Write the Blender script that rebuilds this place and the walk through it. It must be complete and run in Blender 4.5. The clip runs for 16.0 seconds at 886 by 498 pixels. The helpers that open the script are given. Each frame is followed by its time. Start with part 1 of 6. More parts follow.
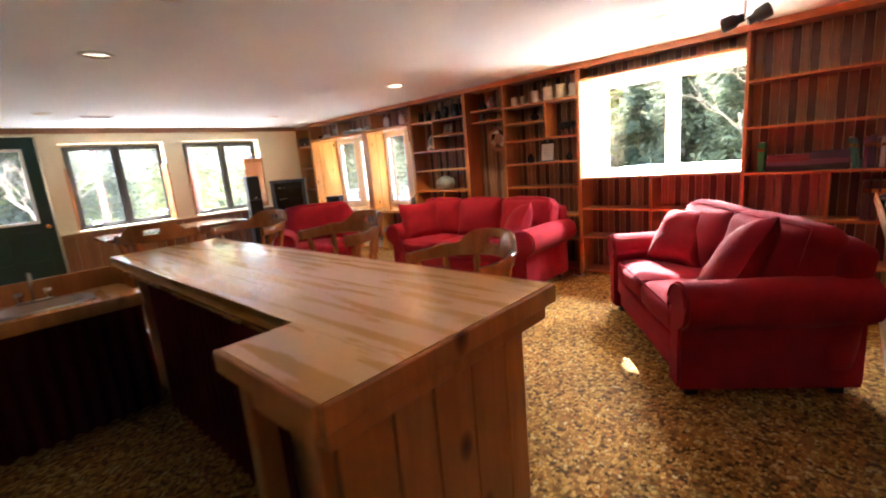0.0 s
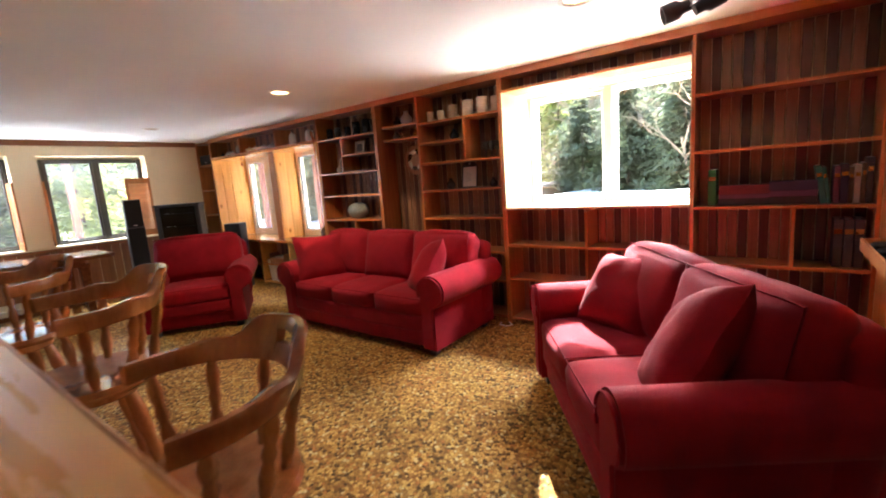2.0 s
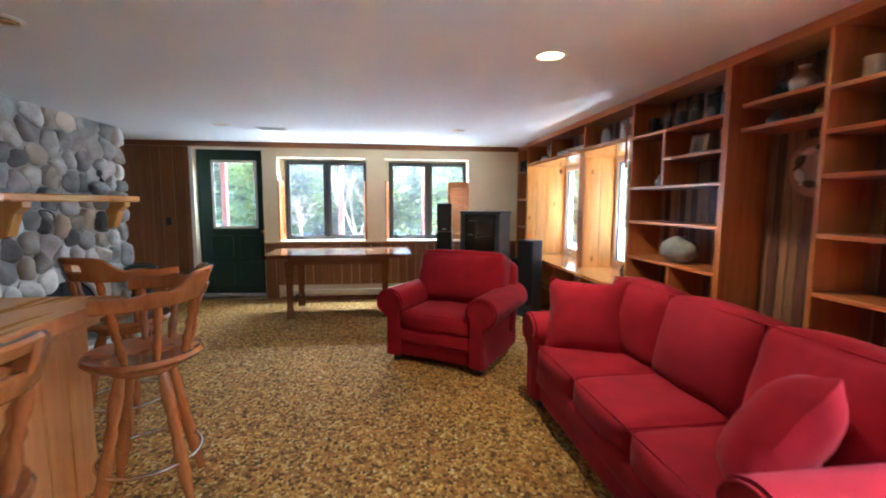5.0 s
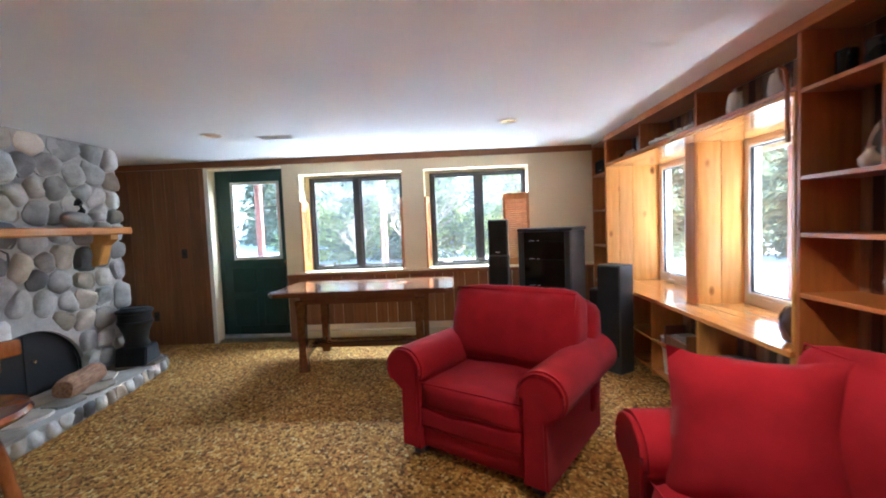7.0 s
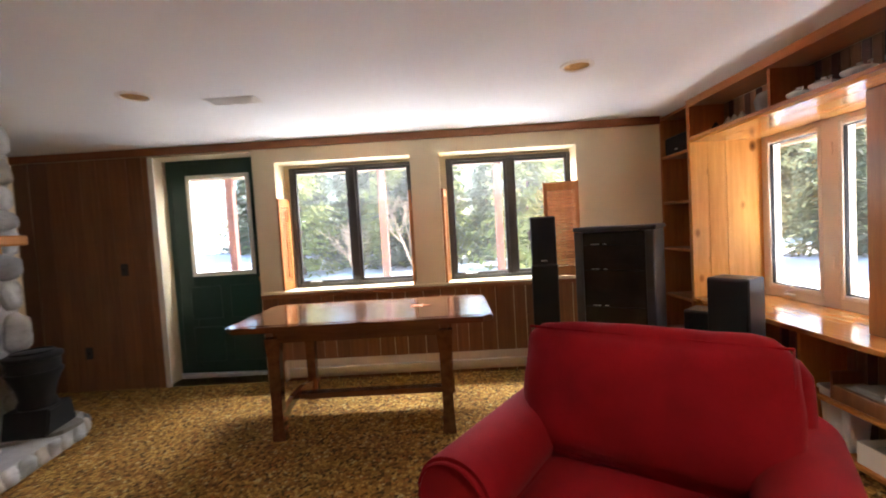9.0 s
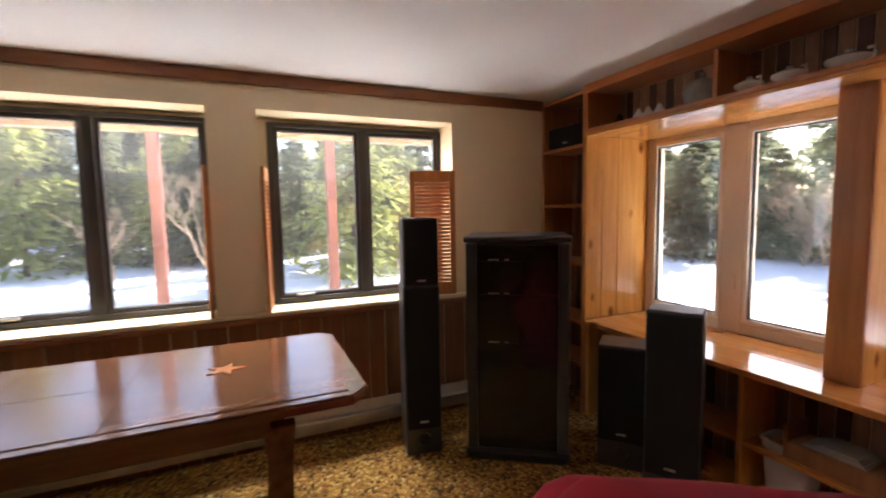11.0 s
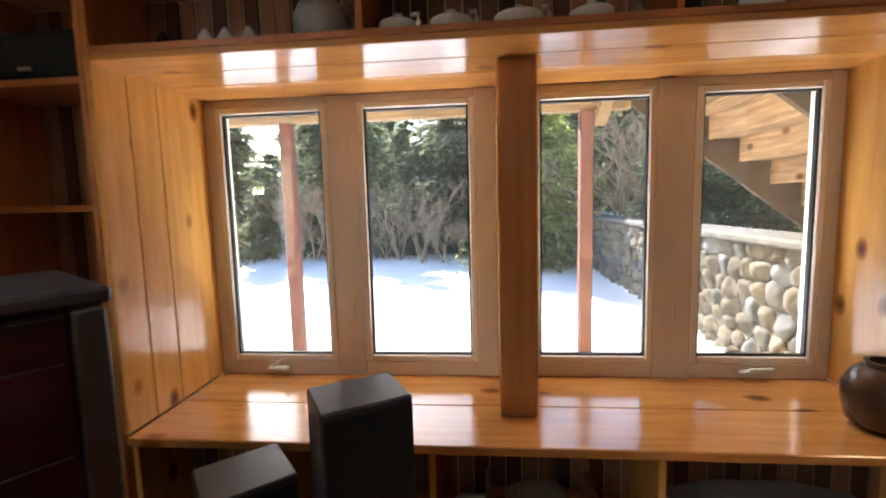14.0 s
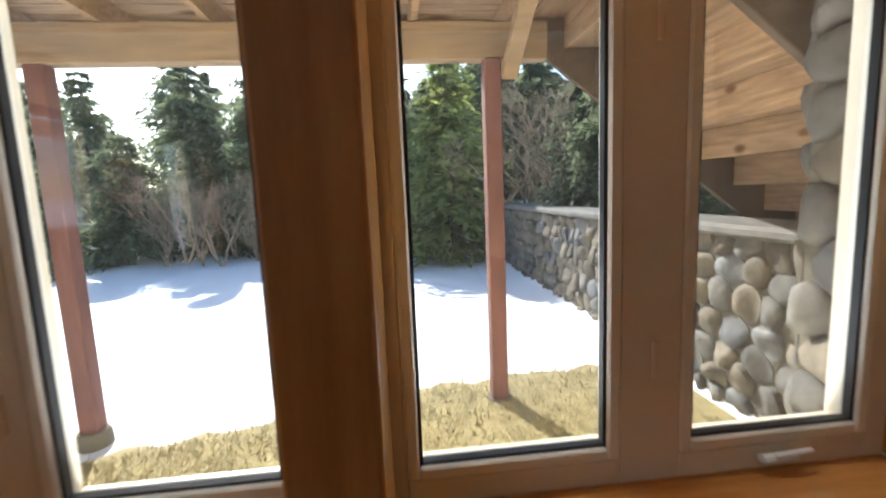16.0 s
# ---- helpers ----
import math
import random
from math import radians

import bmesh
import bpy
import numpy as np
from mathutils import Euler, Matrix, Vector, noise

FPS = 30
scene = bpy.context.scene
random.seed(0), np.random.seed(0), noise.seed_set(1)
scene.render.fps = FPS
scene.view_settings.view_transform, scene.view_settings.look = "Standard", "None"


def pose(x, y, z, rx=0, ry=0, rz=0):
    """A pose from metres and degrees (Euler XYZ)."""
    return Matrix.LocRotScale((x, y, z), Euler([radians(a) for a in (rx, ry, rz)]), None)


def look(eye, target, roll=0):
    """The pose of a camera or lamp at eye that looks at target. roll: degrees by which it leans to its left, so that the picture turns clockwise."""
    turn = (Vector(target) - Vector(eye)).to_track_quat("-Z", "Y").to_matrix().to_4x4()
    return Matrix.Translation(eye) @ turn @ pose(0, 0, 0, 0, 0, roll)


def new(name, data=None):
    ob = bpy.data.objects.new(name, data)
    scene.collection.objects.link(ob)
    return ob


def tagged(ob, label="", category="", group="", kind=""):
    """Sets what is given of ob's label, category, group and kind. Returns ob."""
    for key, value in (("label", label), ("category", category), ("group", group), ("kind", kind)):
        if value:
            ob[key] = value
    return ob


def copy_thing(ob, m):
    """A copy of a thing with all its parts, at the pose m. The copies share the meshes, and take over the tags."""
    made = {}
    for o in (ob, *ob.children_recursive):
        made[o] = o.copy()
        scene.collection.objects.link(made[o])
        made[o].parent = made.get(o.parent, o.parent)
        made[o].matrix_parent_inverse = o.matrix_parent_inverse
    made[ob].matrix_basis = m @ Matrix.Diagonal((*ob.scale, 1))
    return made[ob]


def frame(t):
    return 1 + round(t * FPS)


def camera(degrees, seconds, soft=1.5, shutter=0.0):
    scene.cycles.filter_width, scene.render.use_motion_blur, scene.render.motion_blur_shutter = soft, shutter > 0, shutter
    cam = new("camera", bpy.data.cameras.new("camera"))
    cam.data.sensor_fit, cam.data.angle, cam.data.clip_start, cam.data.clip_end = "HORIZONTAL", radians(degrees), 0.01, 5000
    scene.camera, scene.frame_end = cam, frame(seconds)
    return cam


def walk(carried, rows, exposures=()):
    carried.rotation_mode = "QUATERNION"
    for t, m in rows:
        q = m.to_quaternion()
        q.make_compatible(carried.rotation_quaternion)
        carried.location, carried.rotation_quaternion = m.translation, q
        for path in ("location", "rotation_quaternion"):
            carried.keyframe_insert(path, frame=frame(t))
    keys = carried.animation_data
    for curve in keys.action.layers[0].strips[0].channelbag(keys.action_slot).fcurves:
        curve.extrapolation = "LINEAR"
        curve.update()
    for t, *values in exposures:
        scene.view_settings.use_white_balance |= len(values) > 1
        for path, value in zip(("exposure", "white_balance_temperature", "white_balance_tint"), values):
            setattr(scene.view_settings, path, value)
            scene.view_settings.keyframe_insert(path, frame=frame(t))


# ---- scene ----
cam = camera(90.7, 16.0, soft=1.9, shutter=0.5)
PATH = [
    (0, (1.773, 0.57, 1.397), (0.433, 2.002, 1.005), -5.0),
    (0.5, (1.695, 0.797, 1.42), (0.446, 2.315, 1.053), -4.9),
    (1, (1.664, 1.048, 1.428), (0.486, 2.625, 1.078), -5.4),
    (1.5, (1.65, 1.361, 1.417), (0.399, 2.884, 1.072), -5.4),
    (2, (1.568, 1.648, 1.394), (0.367, 3.216, 1.078), -4.2),
    (2.5, (1.466, 1.978, 1.414), (0.219, 3.513, 1.118), -3.7),
    (3, (1.374, 2.299, 1.421), (-0.169, 3.542, 1.147), -1.8),
    (3.5, (1.199, 2.518, 1.396), (-0.519, 3.518, 1.18), -2.2),
    (4, (0.956, 2.727, 1.421), (-0.847, 3.568, 1.215), -2.4),
    (4.5, (0.724, 2.966, 1.425), (-1.2, 3.471, 1.214), -0.7),
    (4.7, (0.629, 3.056, 1.425), (-1.322, 3.434, 1.203), 0.1),
    (6.8, (-0.693, 3.572, 1.363), (-2.689, 3.514, 1.25), -1.5),
    (7, (-0.815, 3.552, 1.394), (-2.81, 3.481, 1.281), -2.3),
    (7.5, (-1.166, 3.552, 1.373), (-3.157, 3.41, 1.261), -1.6),
    (8, (-1.51, 3.508, 1.384), (-3.492, 3.255, 1.284), -0.2),
    (8.5, (-1.822, 3.371, 1.396), (-3.811, 3.183, 1.31), -4.1),
    (8.7, (-1.927, 3.309, 1.366), (-3.921, 3.175, 1.278), -4.1),
    (11, (-3.35, 3.091, 1.457), (-5.175, 3.892, 1.285), -1.0),
    (11.5, (-3.592, 3.06, 1.489), (-5.223, 4.199, 1.284), -0.7),
    (12, (-3.869, 3.158, 1.447), (-5.229, 4.614, 1.271), -0.9),
    (12.5, (-4.05, 3.311, 1.465), (-5.083, 5.015, 1.291), -1.4),
    (13, (-4.25, 3.45, 1.488), (-4.882, 5.335, 1.266), -2.3),
    (13.5, (-4.365, 3.634, 1.479), (-4.689, 5.594, 1.253), -2.0),
    (14, (-4.461, 3.855, 1.464), (-4.645, 5.836, 1.257), -1.5),
    (14.5, (-4.517, 4.062, 1.406), (-4.585, 6.047, 1.171), -1.8),
    (15, (-4.499, 4.302, 1.44), (-4.365, 6.274, 1.131), -3.3),
    (15.5, (-4.352, 4.584, 1.427), (-4.126, 6.542, 1.09), -2.5),
    (16, (-4.24, 4.84, 1.4), (-4.037, 6.8, 1.146), -2.4),
]
EXPO = [(0.0, 3.6, 5950, 10), (1.0, 3.3, 5850, 10), (2.5, 3.1, 5850, 10), (3.5, 2.95, 5150, 5), (4.5, 3.3, 4900, 2), (6.8, 3.4, 5000, 4), (8.0, 3.25, 5350, 6), (8.7, 2.95, 6000, 12), (11.0, 1.9, 6750, 20), (12.0, 1.9, 6600, 16), (12.5, 2.05, 6500, 12), (13.5, 2.2, 6600, 10), (14.0, 1.95, 6400, 8), (14.5, 1.6, 6300, 7), (15.0, 1.25, 6050, 6), (15.5, 1.1, 6000, 5), (16.0, 1.05, 6150, 5)]
walk(cam, [(t, look(eye, target, roll)) for t, eye, target, roll in PATH], EXPO)

# ---- light ----
SUN_DIR = Vector((0.398, -0.925, -0.714))      # the way the sunlight travels
sun = new("sun", bpy.data.lights.new("sun", "SUN"))
sun.data.energy, sun.data.angle, sun.data.color = 5.0, radians(0.5), (1.0, 0.95, 0.87)
sun.rotation_euler = SUN_DIR.to_track_quat("-Z", "Y").to_euler()
world = bpy.data.worlds.new("sky")
scene.world = world
world.use_nodes = True
sky = world.node_tree.nodes.new("ShaderNodeTexSky")
sky.sky_type, sky.sun_disc, sky.sun_elevation, sky.sun_rotation = "NISHITA", False, radians(35.3), radians(-23.3)
sky.air_density, sky.dust_density = 1.0, 1.0
world.node_tree.nodes["Background"].inputs[1].default_value = 0.15
world.node_tree.links.new(sky.outputs[0], world.node_tree.nodes["Background"].inputs[0])


def fill_lamp(x, y, z, aim, w, h, power):
    """An added lamp outside a window's opening, standing in for sky and snow light."""
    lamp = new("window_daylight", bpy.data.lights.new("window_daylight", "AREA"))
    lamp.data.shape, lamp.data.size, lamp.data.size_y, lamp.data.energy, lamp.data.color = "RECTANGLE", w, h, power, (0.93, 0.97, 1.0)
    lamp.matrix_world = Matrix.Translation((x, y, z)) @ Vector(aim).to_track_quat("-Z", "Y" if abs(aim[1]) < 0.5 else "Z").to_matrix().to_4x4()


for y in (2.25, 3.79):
    fill_lamp(-6.62, y, 0.6, (0.93, 0, 0.37), 1.2, 0.3, 5)
    fill_lamp(-6.66, y, 2.2, (0.85, 0, -0.5), 1.2, 0.25, 31)
fill_lamp(-4.36, 6.03, 0.4, (0, -0.8, 0.7), 2.4, 0.2, 22)
fill_lamp(-4.36, 6.02, 2.22, (0, -0.9, -0.45), 2.4, 0.16, 12)
fill_lamp(0.35, 6.1, 1.07, (0, -0.75, 0.8), 1.35, 0.2, 4)
fill_lamp(0.35, 6.1, 2.25, (0, -0.9, -0.4), 1.35, 0.25, 26)

# ---- materials ----
def nodes_of(name):
    m = bpy.data.materials.new(name)
    m.use_nodes = True
    t = m.node_tree
    return m, t, t.nodes, t.links, t.nodes["Principled BSDF"]


def ramp_of(nodes, stops):
    r = nodes.new("ShaderNodeValToRGB")
    while len(r.color_ramp.elements) < len(stops):
        r.color_ramp.elements.new(0.5)
    for e, (p, c) in zip(r.color_ramp.elements, stops):
        e.position, e.color = p, (*c, 1)
    return r


def mat(name, a, b=None, rough=0.5, metal=0.0, scale=6.0, stretch=(1, 1, 1), fine=60.0, bump=0.15, rnd=0.0, coat=0.0, sheen=0.0, knots=0.0, spec=0.5, dist=0.004):
    """Two colours mixed by a broad and a fine noise, with fine relief; rnd varies the value from object to object; knots are dark spots."""
    b = b or tuple(c * 0.75 for c in a)
    m, t, n, l, p = nodes_of(name)
    co = n.new("ShaderNodeTexCoord")
    mp = n.new("ShaderNodeMapping")
    mp.inputs["Scale"].default_value = stretch
    info = n.new("ShaderNodeObjectInfo")
    shift = n.new("ShaderNodeVectorMath")
    shift.operation = "SCALE"
    shift.inputs[0].default_value = (7.3, 3.1, 5.7)
    l.new(info.outputs["Random"], shift.inputs["Scale"])
    l.new(co.outputs["Object"], mp.inputs["Vector"])
    l.new(shift.outputs[0], mp.inputs["Location"])
    n1, n2 = n.new("ShaderNodeTexNoise"), n.new("ShaderNodeTexNoise")
    n1.inputs["Scale"].default_value, n1.inputs["Detail"].default_value = scale, 5
    n2.inputs["Scale"].default_value, n2.inputs["Detail"].default_value = fine, 3
    for k in (n1, n2):
        l.new(mp.outputs[0], k.inputs["Vector"])
    mix = n.new("ShaderNodeMath")
    mix.operation = "MULTIPLY_ADD"
    l.new(n2.outputs[0], mix.inputs[0])
    mix.inputs[1].default_value = 0.35
    l.new(n1.outputs[0], mix.inputs[2])
    r = ramp_of(n, [(0.42, b), (0.88, a)])
    l.new(mix.outputs[0], r.inputs[0])
    out = r.outputs[0]
    if knots:
        v = n.new("ShaderNodeTexVoronoi")
        v.inputs["Scale"].default_value = knots
        mk = n.new("ShaderNodeMapping")
        mk.inputs["Scale"].default_value = tuple(1.0 if s > 2 else 0.6 for s in stretch)
        l.new(co.outputs["Object"], mk.inputs["Vector"])
        l.new(shift.outputs[0], mk.inputs["Location"])
        l.new(mk.outputs[0], v.inputs["Vector"])
        kr = ramp_of(n, [(0.03, (0.16, 0.1, 0.06)), (0.1, (0.5, 0.4, 0.3)), (0.16, (1, 1, 1))])
        l.new(v.outputs["Distance"], kr.inputs[0])
        mm = n.new("ShaderNodeMixRGB")
        mm.blend_type, mm.inputs[0].default_value = "MULTIPLY", 1
        l.new(out, mm.inputs[1])
        l.new(kr.outputs[0], mm.inputs[2])
        out = mm.outputs[0]
    if rnd:
        h = n.new("ShaderNodeHueSaturation")
        mr = n.new("ShaderNodeMapRange")
        mr.inputs["To Min"].default_value, mr.inputs["To Max"].default_value = 1 - rnd, 1 + rnd
        l.new(info.outputs["Random"], mr.inputs["Value"])
        l.new(mr.outputs[0], h.inputs["Value"])
        l.new(out, h.inputs["Color"])
        out = h.outputs[0]
    l.new(out, p.inputs["Base Color"])
    p.inputs["Metallic"].default_value = metal
    rr = n.new("ShaderNodeMapRange")
    rr.inputs["To Min"].default_value, rr.inputs["To Max"].default_value = max(rough - 0.08, 0.03), min(rough + 0.1, 1)
    l.new(n1.outputs[0], rr.inputs["Value"])
    l.new(rr.outputs[0], p.inputs["Roughness"])
    p.inputs["Coat Weight"].default_value, p.inputs["Coat Roughness"].default_value = coat, 0.12
    p.inputs["Sheen Weight"].default_value, p.inputs["Sheen Roughness"].default_value = sheen, 0.4
    p.inputs["Specular IOR Level"].default_value = spec
    if bump:
        bp = n.new("ShaderNodeBump")
        bp.inputs["Strength"].default_value, bp.inputs["Distance"].default_value = bump, dist
        l.new(n2.outputs[0], bp.inputs["Height"])
        l.new(bp.outputs[0], p.inputs["Normal"])
    return m


def cell_mat(name, stops, scale, rough=0.9, bump=0.6, joint=(0.05, 0.03, 0.015), gap=0.08):
    """Small cells of several colours with darker joints, for carpet and cork."""
    m, t, n, l, p = nodes_of(name)
    co = n.new("ShaderNodeTexCoord")
    wob = n.new("ShaderNodeTexNoise")
    wob.inputs["Scale"].default_value = scale * 0.8
    l.new(co.outputs["Object"], wob.inputs["Vector"])
    add = n.new("ShaderNodeVectorMath")
    add.operation = "MULTIPLY_ADD"
    l.new(wob.outputs["Color"], add.inputs[0])
    add.inputs[1].default_value = (0.5 / scale,) * 3
    l.new(co.outputs["Object"], add.inputs[2])
    v, e = n.new("ShaderNodeTexVoronoi"), n.new("ShaderNodeTexVoronoi")
    e.feature = "DISTANCE_TO_EDGE"
    for k in (v, e):
        k.inputs["Scale"].default_value = scale
        l.new(add.outputs[0], k.inputs["Vector"])
    r = ramp_of(n, stops)
    r.color_ramp.interpolation = "CONSTANT"
    sep = n.new("ShaderNodeSeparateColor")
    l.new(v.outputs["Color"], sep.inputs[0])
    l.new(sep.outputs[0], r.inputs[0])
    er = ramp_of(n, [(0.0, (0, 0, 0)), (gap, (1, 1, 1))])
    l.new(e.outputs["Distance"], er.inputs[0])
    mx = n.new("ShaderNodeMixRGB")
    mx.inputs[1].default_value = (*joint, 1)
    l.new(er.outputs[0], mx.inputs[0])
    l.new(r.outputs[0], mx.inputs[2])
    big = n.new("ShaderNodeTexNoise")
    big.inputs["Scale"].default_value = 1.3
    l.new(co.outputs["Object"], big.inputs["Vector"])
    br = ramp_of(n, [(0.3, (0.8, 0.8, 0.8)), (0.7, (1.1, 1.1, 1.1))])
    l.new(big.outputs[0], br.inputs[0])
    m2 = n.new("ShaderNodeMixRGB")
    m2.blend_type, m2.inputs[0].default_value = "MULTIPLY", 1
    l.new(mx.outputs[0], m2.inputs[1])
    l.new(br.outputs[0], m2.inputs[2])
    l.new(m2.outputs[0], p.inputs["Base Color"])
    p.inputs["Roughness"].default_value = rough
    p.inputs["Specular IOR Level"].default_value = 0.2
    bp = n.new("ShaderNodeBump")
    bp.inputs["Strength"].default_value, bp.inputs["Distance"].default_value = bump, 0.006
    l.new(er.outputs[0], bp.inputs["Height"])
    l.new(bp.outputs[0], p.inputs["Normal"])
    return m


def glass_mat(name, tint=(1, 1, 1)):
    m, t, n, l, p = nodes_of(name)
    p.inputs["Base Color"].default_value = (*tint, 1)
    p.inputs["Transmission Weight"].default_value = 1.0
    p.inputs["Roughness"].default_value = 0.0
    p.inputs["IOR"].default_value = 1.45
    return m


def glow_mat(name, colour, strength):
    m, t, n, l, p = nodes_of(name)
    p.inputs["Base Color"].default_value = (*colour, 1)
    p.inputs["Emission Color"].default_value = (*colour, 1)
    p.inputs["Emission Strength"].default_value = strength
    return m


CARPET = cell_mat("carpet", [(0.0, (0.0926, 0.0466, 0.0129)), (0.14, (0.3089, 0.1539, 0.0324)), (0.38, (0.4525, 0.2430, 0.0518)), (0.6, (0.2052, 0.0933, 0.0194)), (0.72, (0.5659, 0.3361, 0.0843)), (0.88, (0.3704, 0.1490, 0.0324)), (0.95, (0.5962, 0.4381, 0.1754))], 55.0, joint=(0.1339, 0.0701, 0.0194))
CORK = cell_mat("cork", [(0.0, (0.3, 0.17, 0.07)), (0.4, (0.45, 0.28, 0.13)), (0.75, (0.2, 0.1, 0.04))], 90.0, bump=0.3)
CEILING = mat("ceiling_paint", (0.84, 0.86, 0.86), (0.81, 0.83, 0.83), 0.85, scale=2, fine=150, bump=0.12)
CREAM = mat("cream_paint", (0.78, 0.66, 0.43), (0.73, 0.61, 0.39), 0.7, scale=2, fine=120, bump=0.08)
WHITE = mat("white_paint", (0.82, 0.8, 0.74), (0.76, 0.74, 0.68), 0.5, scale=3, fine=80, bump=0.05)
VINYL = mat("window_vinyl", (0.74, 0.66, 0.53), (0.68, 0.6, 0.48), 0.4, scale=3, fine=80, bump=0.04)
# the frame's tan vinyl made paler, as the lit inner edges of the sashes
SASH = mat("lit_sash_vinyl", (0.82, 0.78, 0.69), (0.76, 0.72, 0.64), 0.35, scale=3, fine=80, bump=0.04)
PINE_X = mat("pine_along_x", (0.62, 0.28, 0.075), (0.44, 0.17, 0.038), 0.16, scale=3.0, stretch=(0.8, 9, 9), fine=30, bump=0.03, rnd=0.1, coat=0.5, knots=4.4)
PINE_Z = mat("pine_along_z", (0.72, 0.37, 0.1), (0.56, 0.26, 0.057), 0.2, scale=3.0, stretch=(9, 9, 0.8), fine=30, bump=0.03, rnd=0.12, coat=0.4, knots=5.0)
PALE_PINE = mat("pale_pine_lining", (0.6, 0.43, 0.23), (0.5, 0.34, 0.17), 0.35, scale=3.0, stretch=(3, 3, 3), fine=30, bump=0.04, rnd=0.06)
SHELF_X = mat("stained_wood_along_x", (0.54, 0.195, 0.047), (0.37, 0.112, 0.027), 0.3, scale=3.0, stretch=(0.8, 9, 9), fine=40, bump=0.05, rnd=0.08, coat=0.25)
SHELF_Z = mat("stained_wood_along_z", (0.52, 0.185, 0.043), (0.35, 0.105, 0.024), 0.3, scale=3.0, stretch=(9, 9, 0.8), fine=40, bump=0.05, rnd=0.08, coat=0.25)
STRIPE_A = mat("backboard_tan", (0.36, 0.18, 0.095), (0.22, 0.1, 0.05), 0.5, scale=4, stretch=(12, 12, 0.7), fine=40, bump=0.1, rnd=0.3)
STRIPE_B = mat("backboard_dark", (0.13, 0.05, 0.03), (0.075, 0.03, 0.019), 0.5, scale=4, stretch=(12, 12, 0.7), fine=40, bump=0.1, rnd=0.3)
PANEL = mat("dark_panelling", (0.27, 0.115, 0.043), (0.17, 0.068, 0.025), 0.4, scale=4, stretch=(10, 10, 0.6), fine=40, bump=0.08, rnd=0.18)
TRIM = mat("brown_trim", (0.3, 0.115, 0.035), (0.2, 0.07, 0.02), 0.4, scale=4, stretch=(8, 0.8, 8), fine=40, bump=0.06)
BAR_TOP = mat("bar_top_maple", (0.82, 0.43, 0.115), (0.77, 0.385, 0.098), 0.27, scale=2.5, stretch=(0.7, 8, 8), fine=30, bump=0.01, rnd=0.03, coat=0.5)
BAR_PINE = mat("bar_pine", (0.6, 0.26, 0.075), (0.42, 0.16, 0.042), 0.35, scale=3, stretch=(8, 8, 0.7), fine=30, bump=0.06, rnd=0.14, knots=4.6, coat=0.2)
STOOL = mat("stool_maple", (0.45, 0.165, 0.047), (0.27, 0.088, 0.024), 0.2, scale=5, stretch=(4, 4, 1), fine=40, bump=0.03, coat=0.6)
TABLE = mat("table_walnut", (0.2, 0.08, 0.032), (0.11, 0.04, 0.016), 0.16, scale=3, stretch=(8, 0.8, 8), fine=30, bump=0.02, coat=0.5)
RED = mat("red_upholstery", (0.3, 0.008, 0.018), (0.21, 0.0055, 0.0125), 0.9, scale=7, fine=350, bump=0.35, sheen=0.04, spec=0.15, dist=0.002)
CURTAIN = mat("maroon_curtain", (0.17, 0.012, 0.018), (0.1, 0.007, 0.011), 0.9, scale=9, stretch=(6, 6, 0.6), fine=300, bump=0.3, spec=0.15)
BLACK = mat("black_vinyl", (0.022, 0.022, 0.024), (0.014, 0.014, 0.015), 0.42, scale=6, fine=200, bump=0.15)
CHARCOAL = mat("charcoal_laminate", (0.042, 0.043, 0.047), (0.03, 0.031, 0.034), 0.4, scale=6, fine=200, bump=0.1)
SMOKED = mat("smoked_glass", (0.012, 0.011, 0.012), (0.008, 0.008, 0.009), 0.06, scale=3, fine=20, bump=0)
GRILLE = mat("speaker_cloth", (0.012, 0.012, 0.013), (0.007, 0.007, 0.008), 0.95, scale=6, fine=500, bump=0.4)
IRON = mat("cast_iron", (0.02, 0.02, 0.021), (0.012, 0.012, 0.013), 0.55, metal=0.3, scale=10, fine=90, bump=0.4)
CHROME = mat("chrome", (0.75, 0.73, 0.7), (0.62, 0.6, 0.57), 0.14, metal=1.0, scale=6, fine=60, bump=0.02)
STEEL = mat("brushed_steel", (0.6, 0.59, 0.57), (0.48, 0.47, 0.45), 0.3, metal=1.0, scale=6, fine=60, bump=0.05)
BRASS = mat("brass", (0.72, 0.45, 0.14), (0.55, 0.32, 0.08), 0.25, metal=1.0, scale=6, fine=60, bump=0.03)
GREEN = mat("green_door_paint", (0.011, 0.045, 0.033), (0.007, 0.033, 0.024), 0.4, scale=3, fine=90, bump=0.08)
DARKFRAME = mat("dark_bronze_frame", (0.035, 0.03, 0.027), (0.022, 0.018, 0.016), 0.4, scale=4, fine=90, bump=0.05)
SHUTTER = mat("shutter_pine", (0.5, 0.2, 0.055), (0.34, 0.115, 0.028), 0.35, scale=4, stretch=(6, 6, 0.8), fine=40, bump=0.04, rnd=0.1)
CERAMIC = mat("white_ceramic", (0.8, 0.77, 0.7), (0.7, 0.66, 0.58), 0.2, scale=9, fine=60, bump=0.02)
CREAMCER = mat("cream_ceramic", (0.66, 0.55, 0.4), (0.54, 0.42, 0.28), 0.25, scale=14, fine=60, bump=0.03, rnd=0.12)
BLUECARD = mat("pale_blue_card", (0.3, 0.38, 0.55), (0.24, 0.31, 0.48), 0.7, scale=8, fine=80, bump=0.02)
DARKCER = mat("dark_stoneware", (0.03, 0.028, 0.03), (0.015, 0.014, 0.015), 0.25, scale=9, fine=60, bump=0.05)
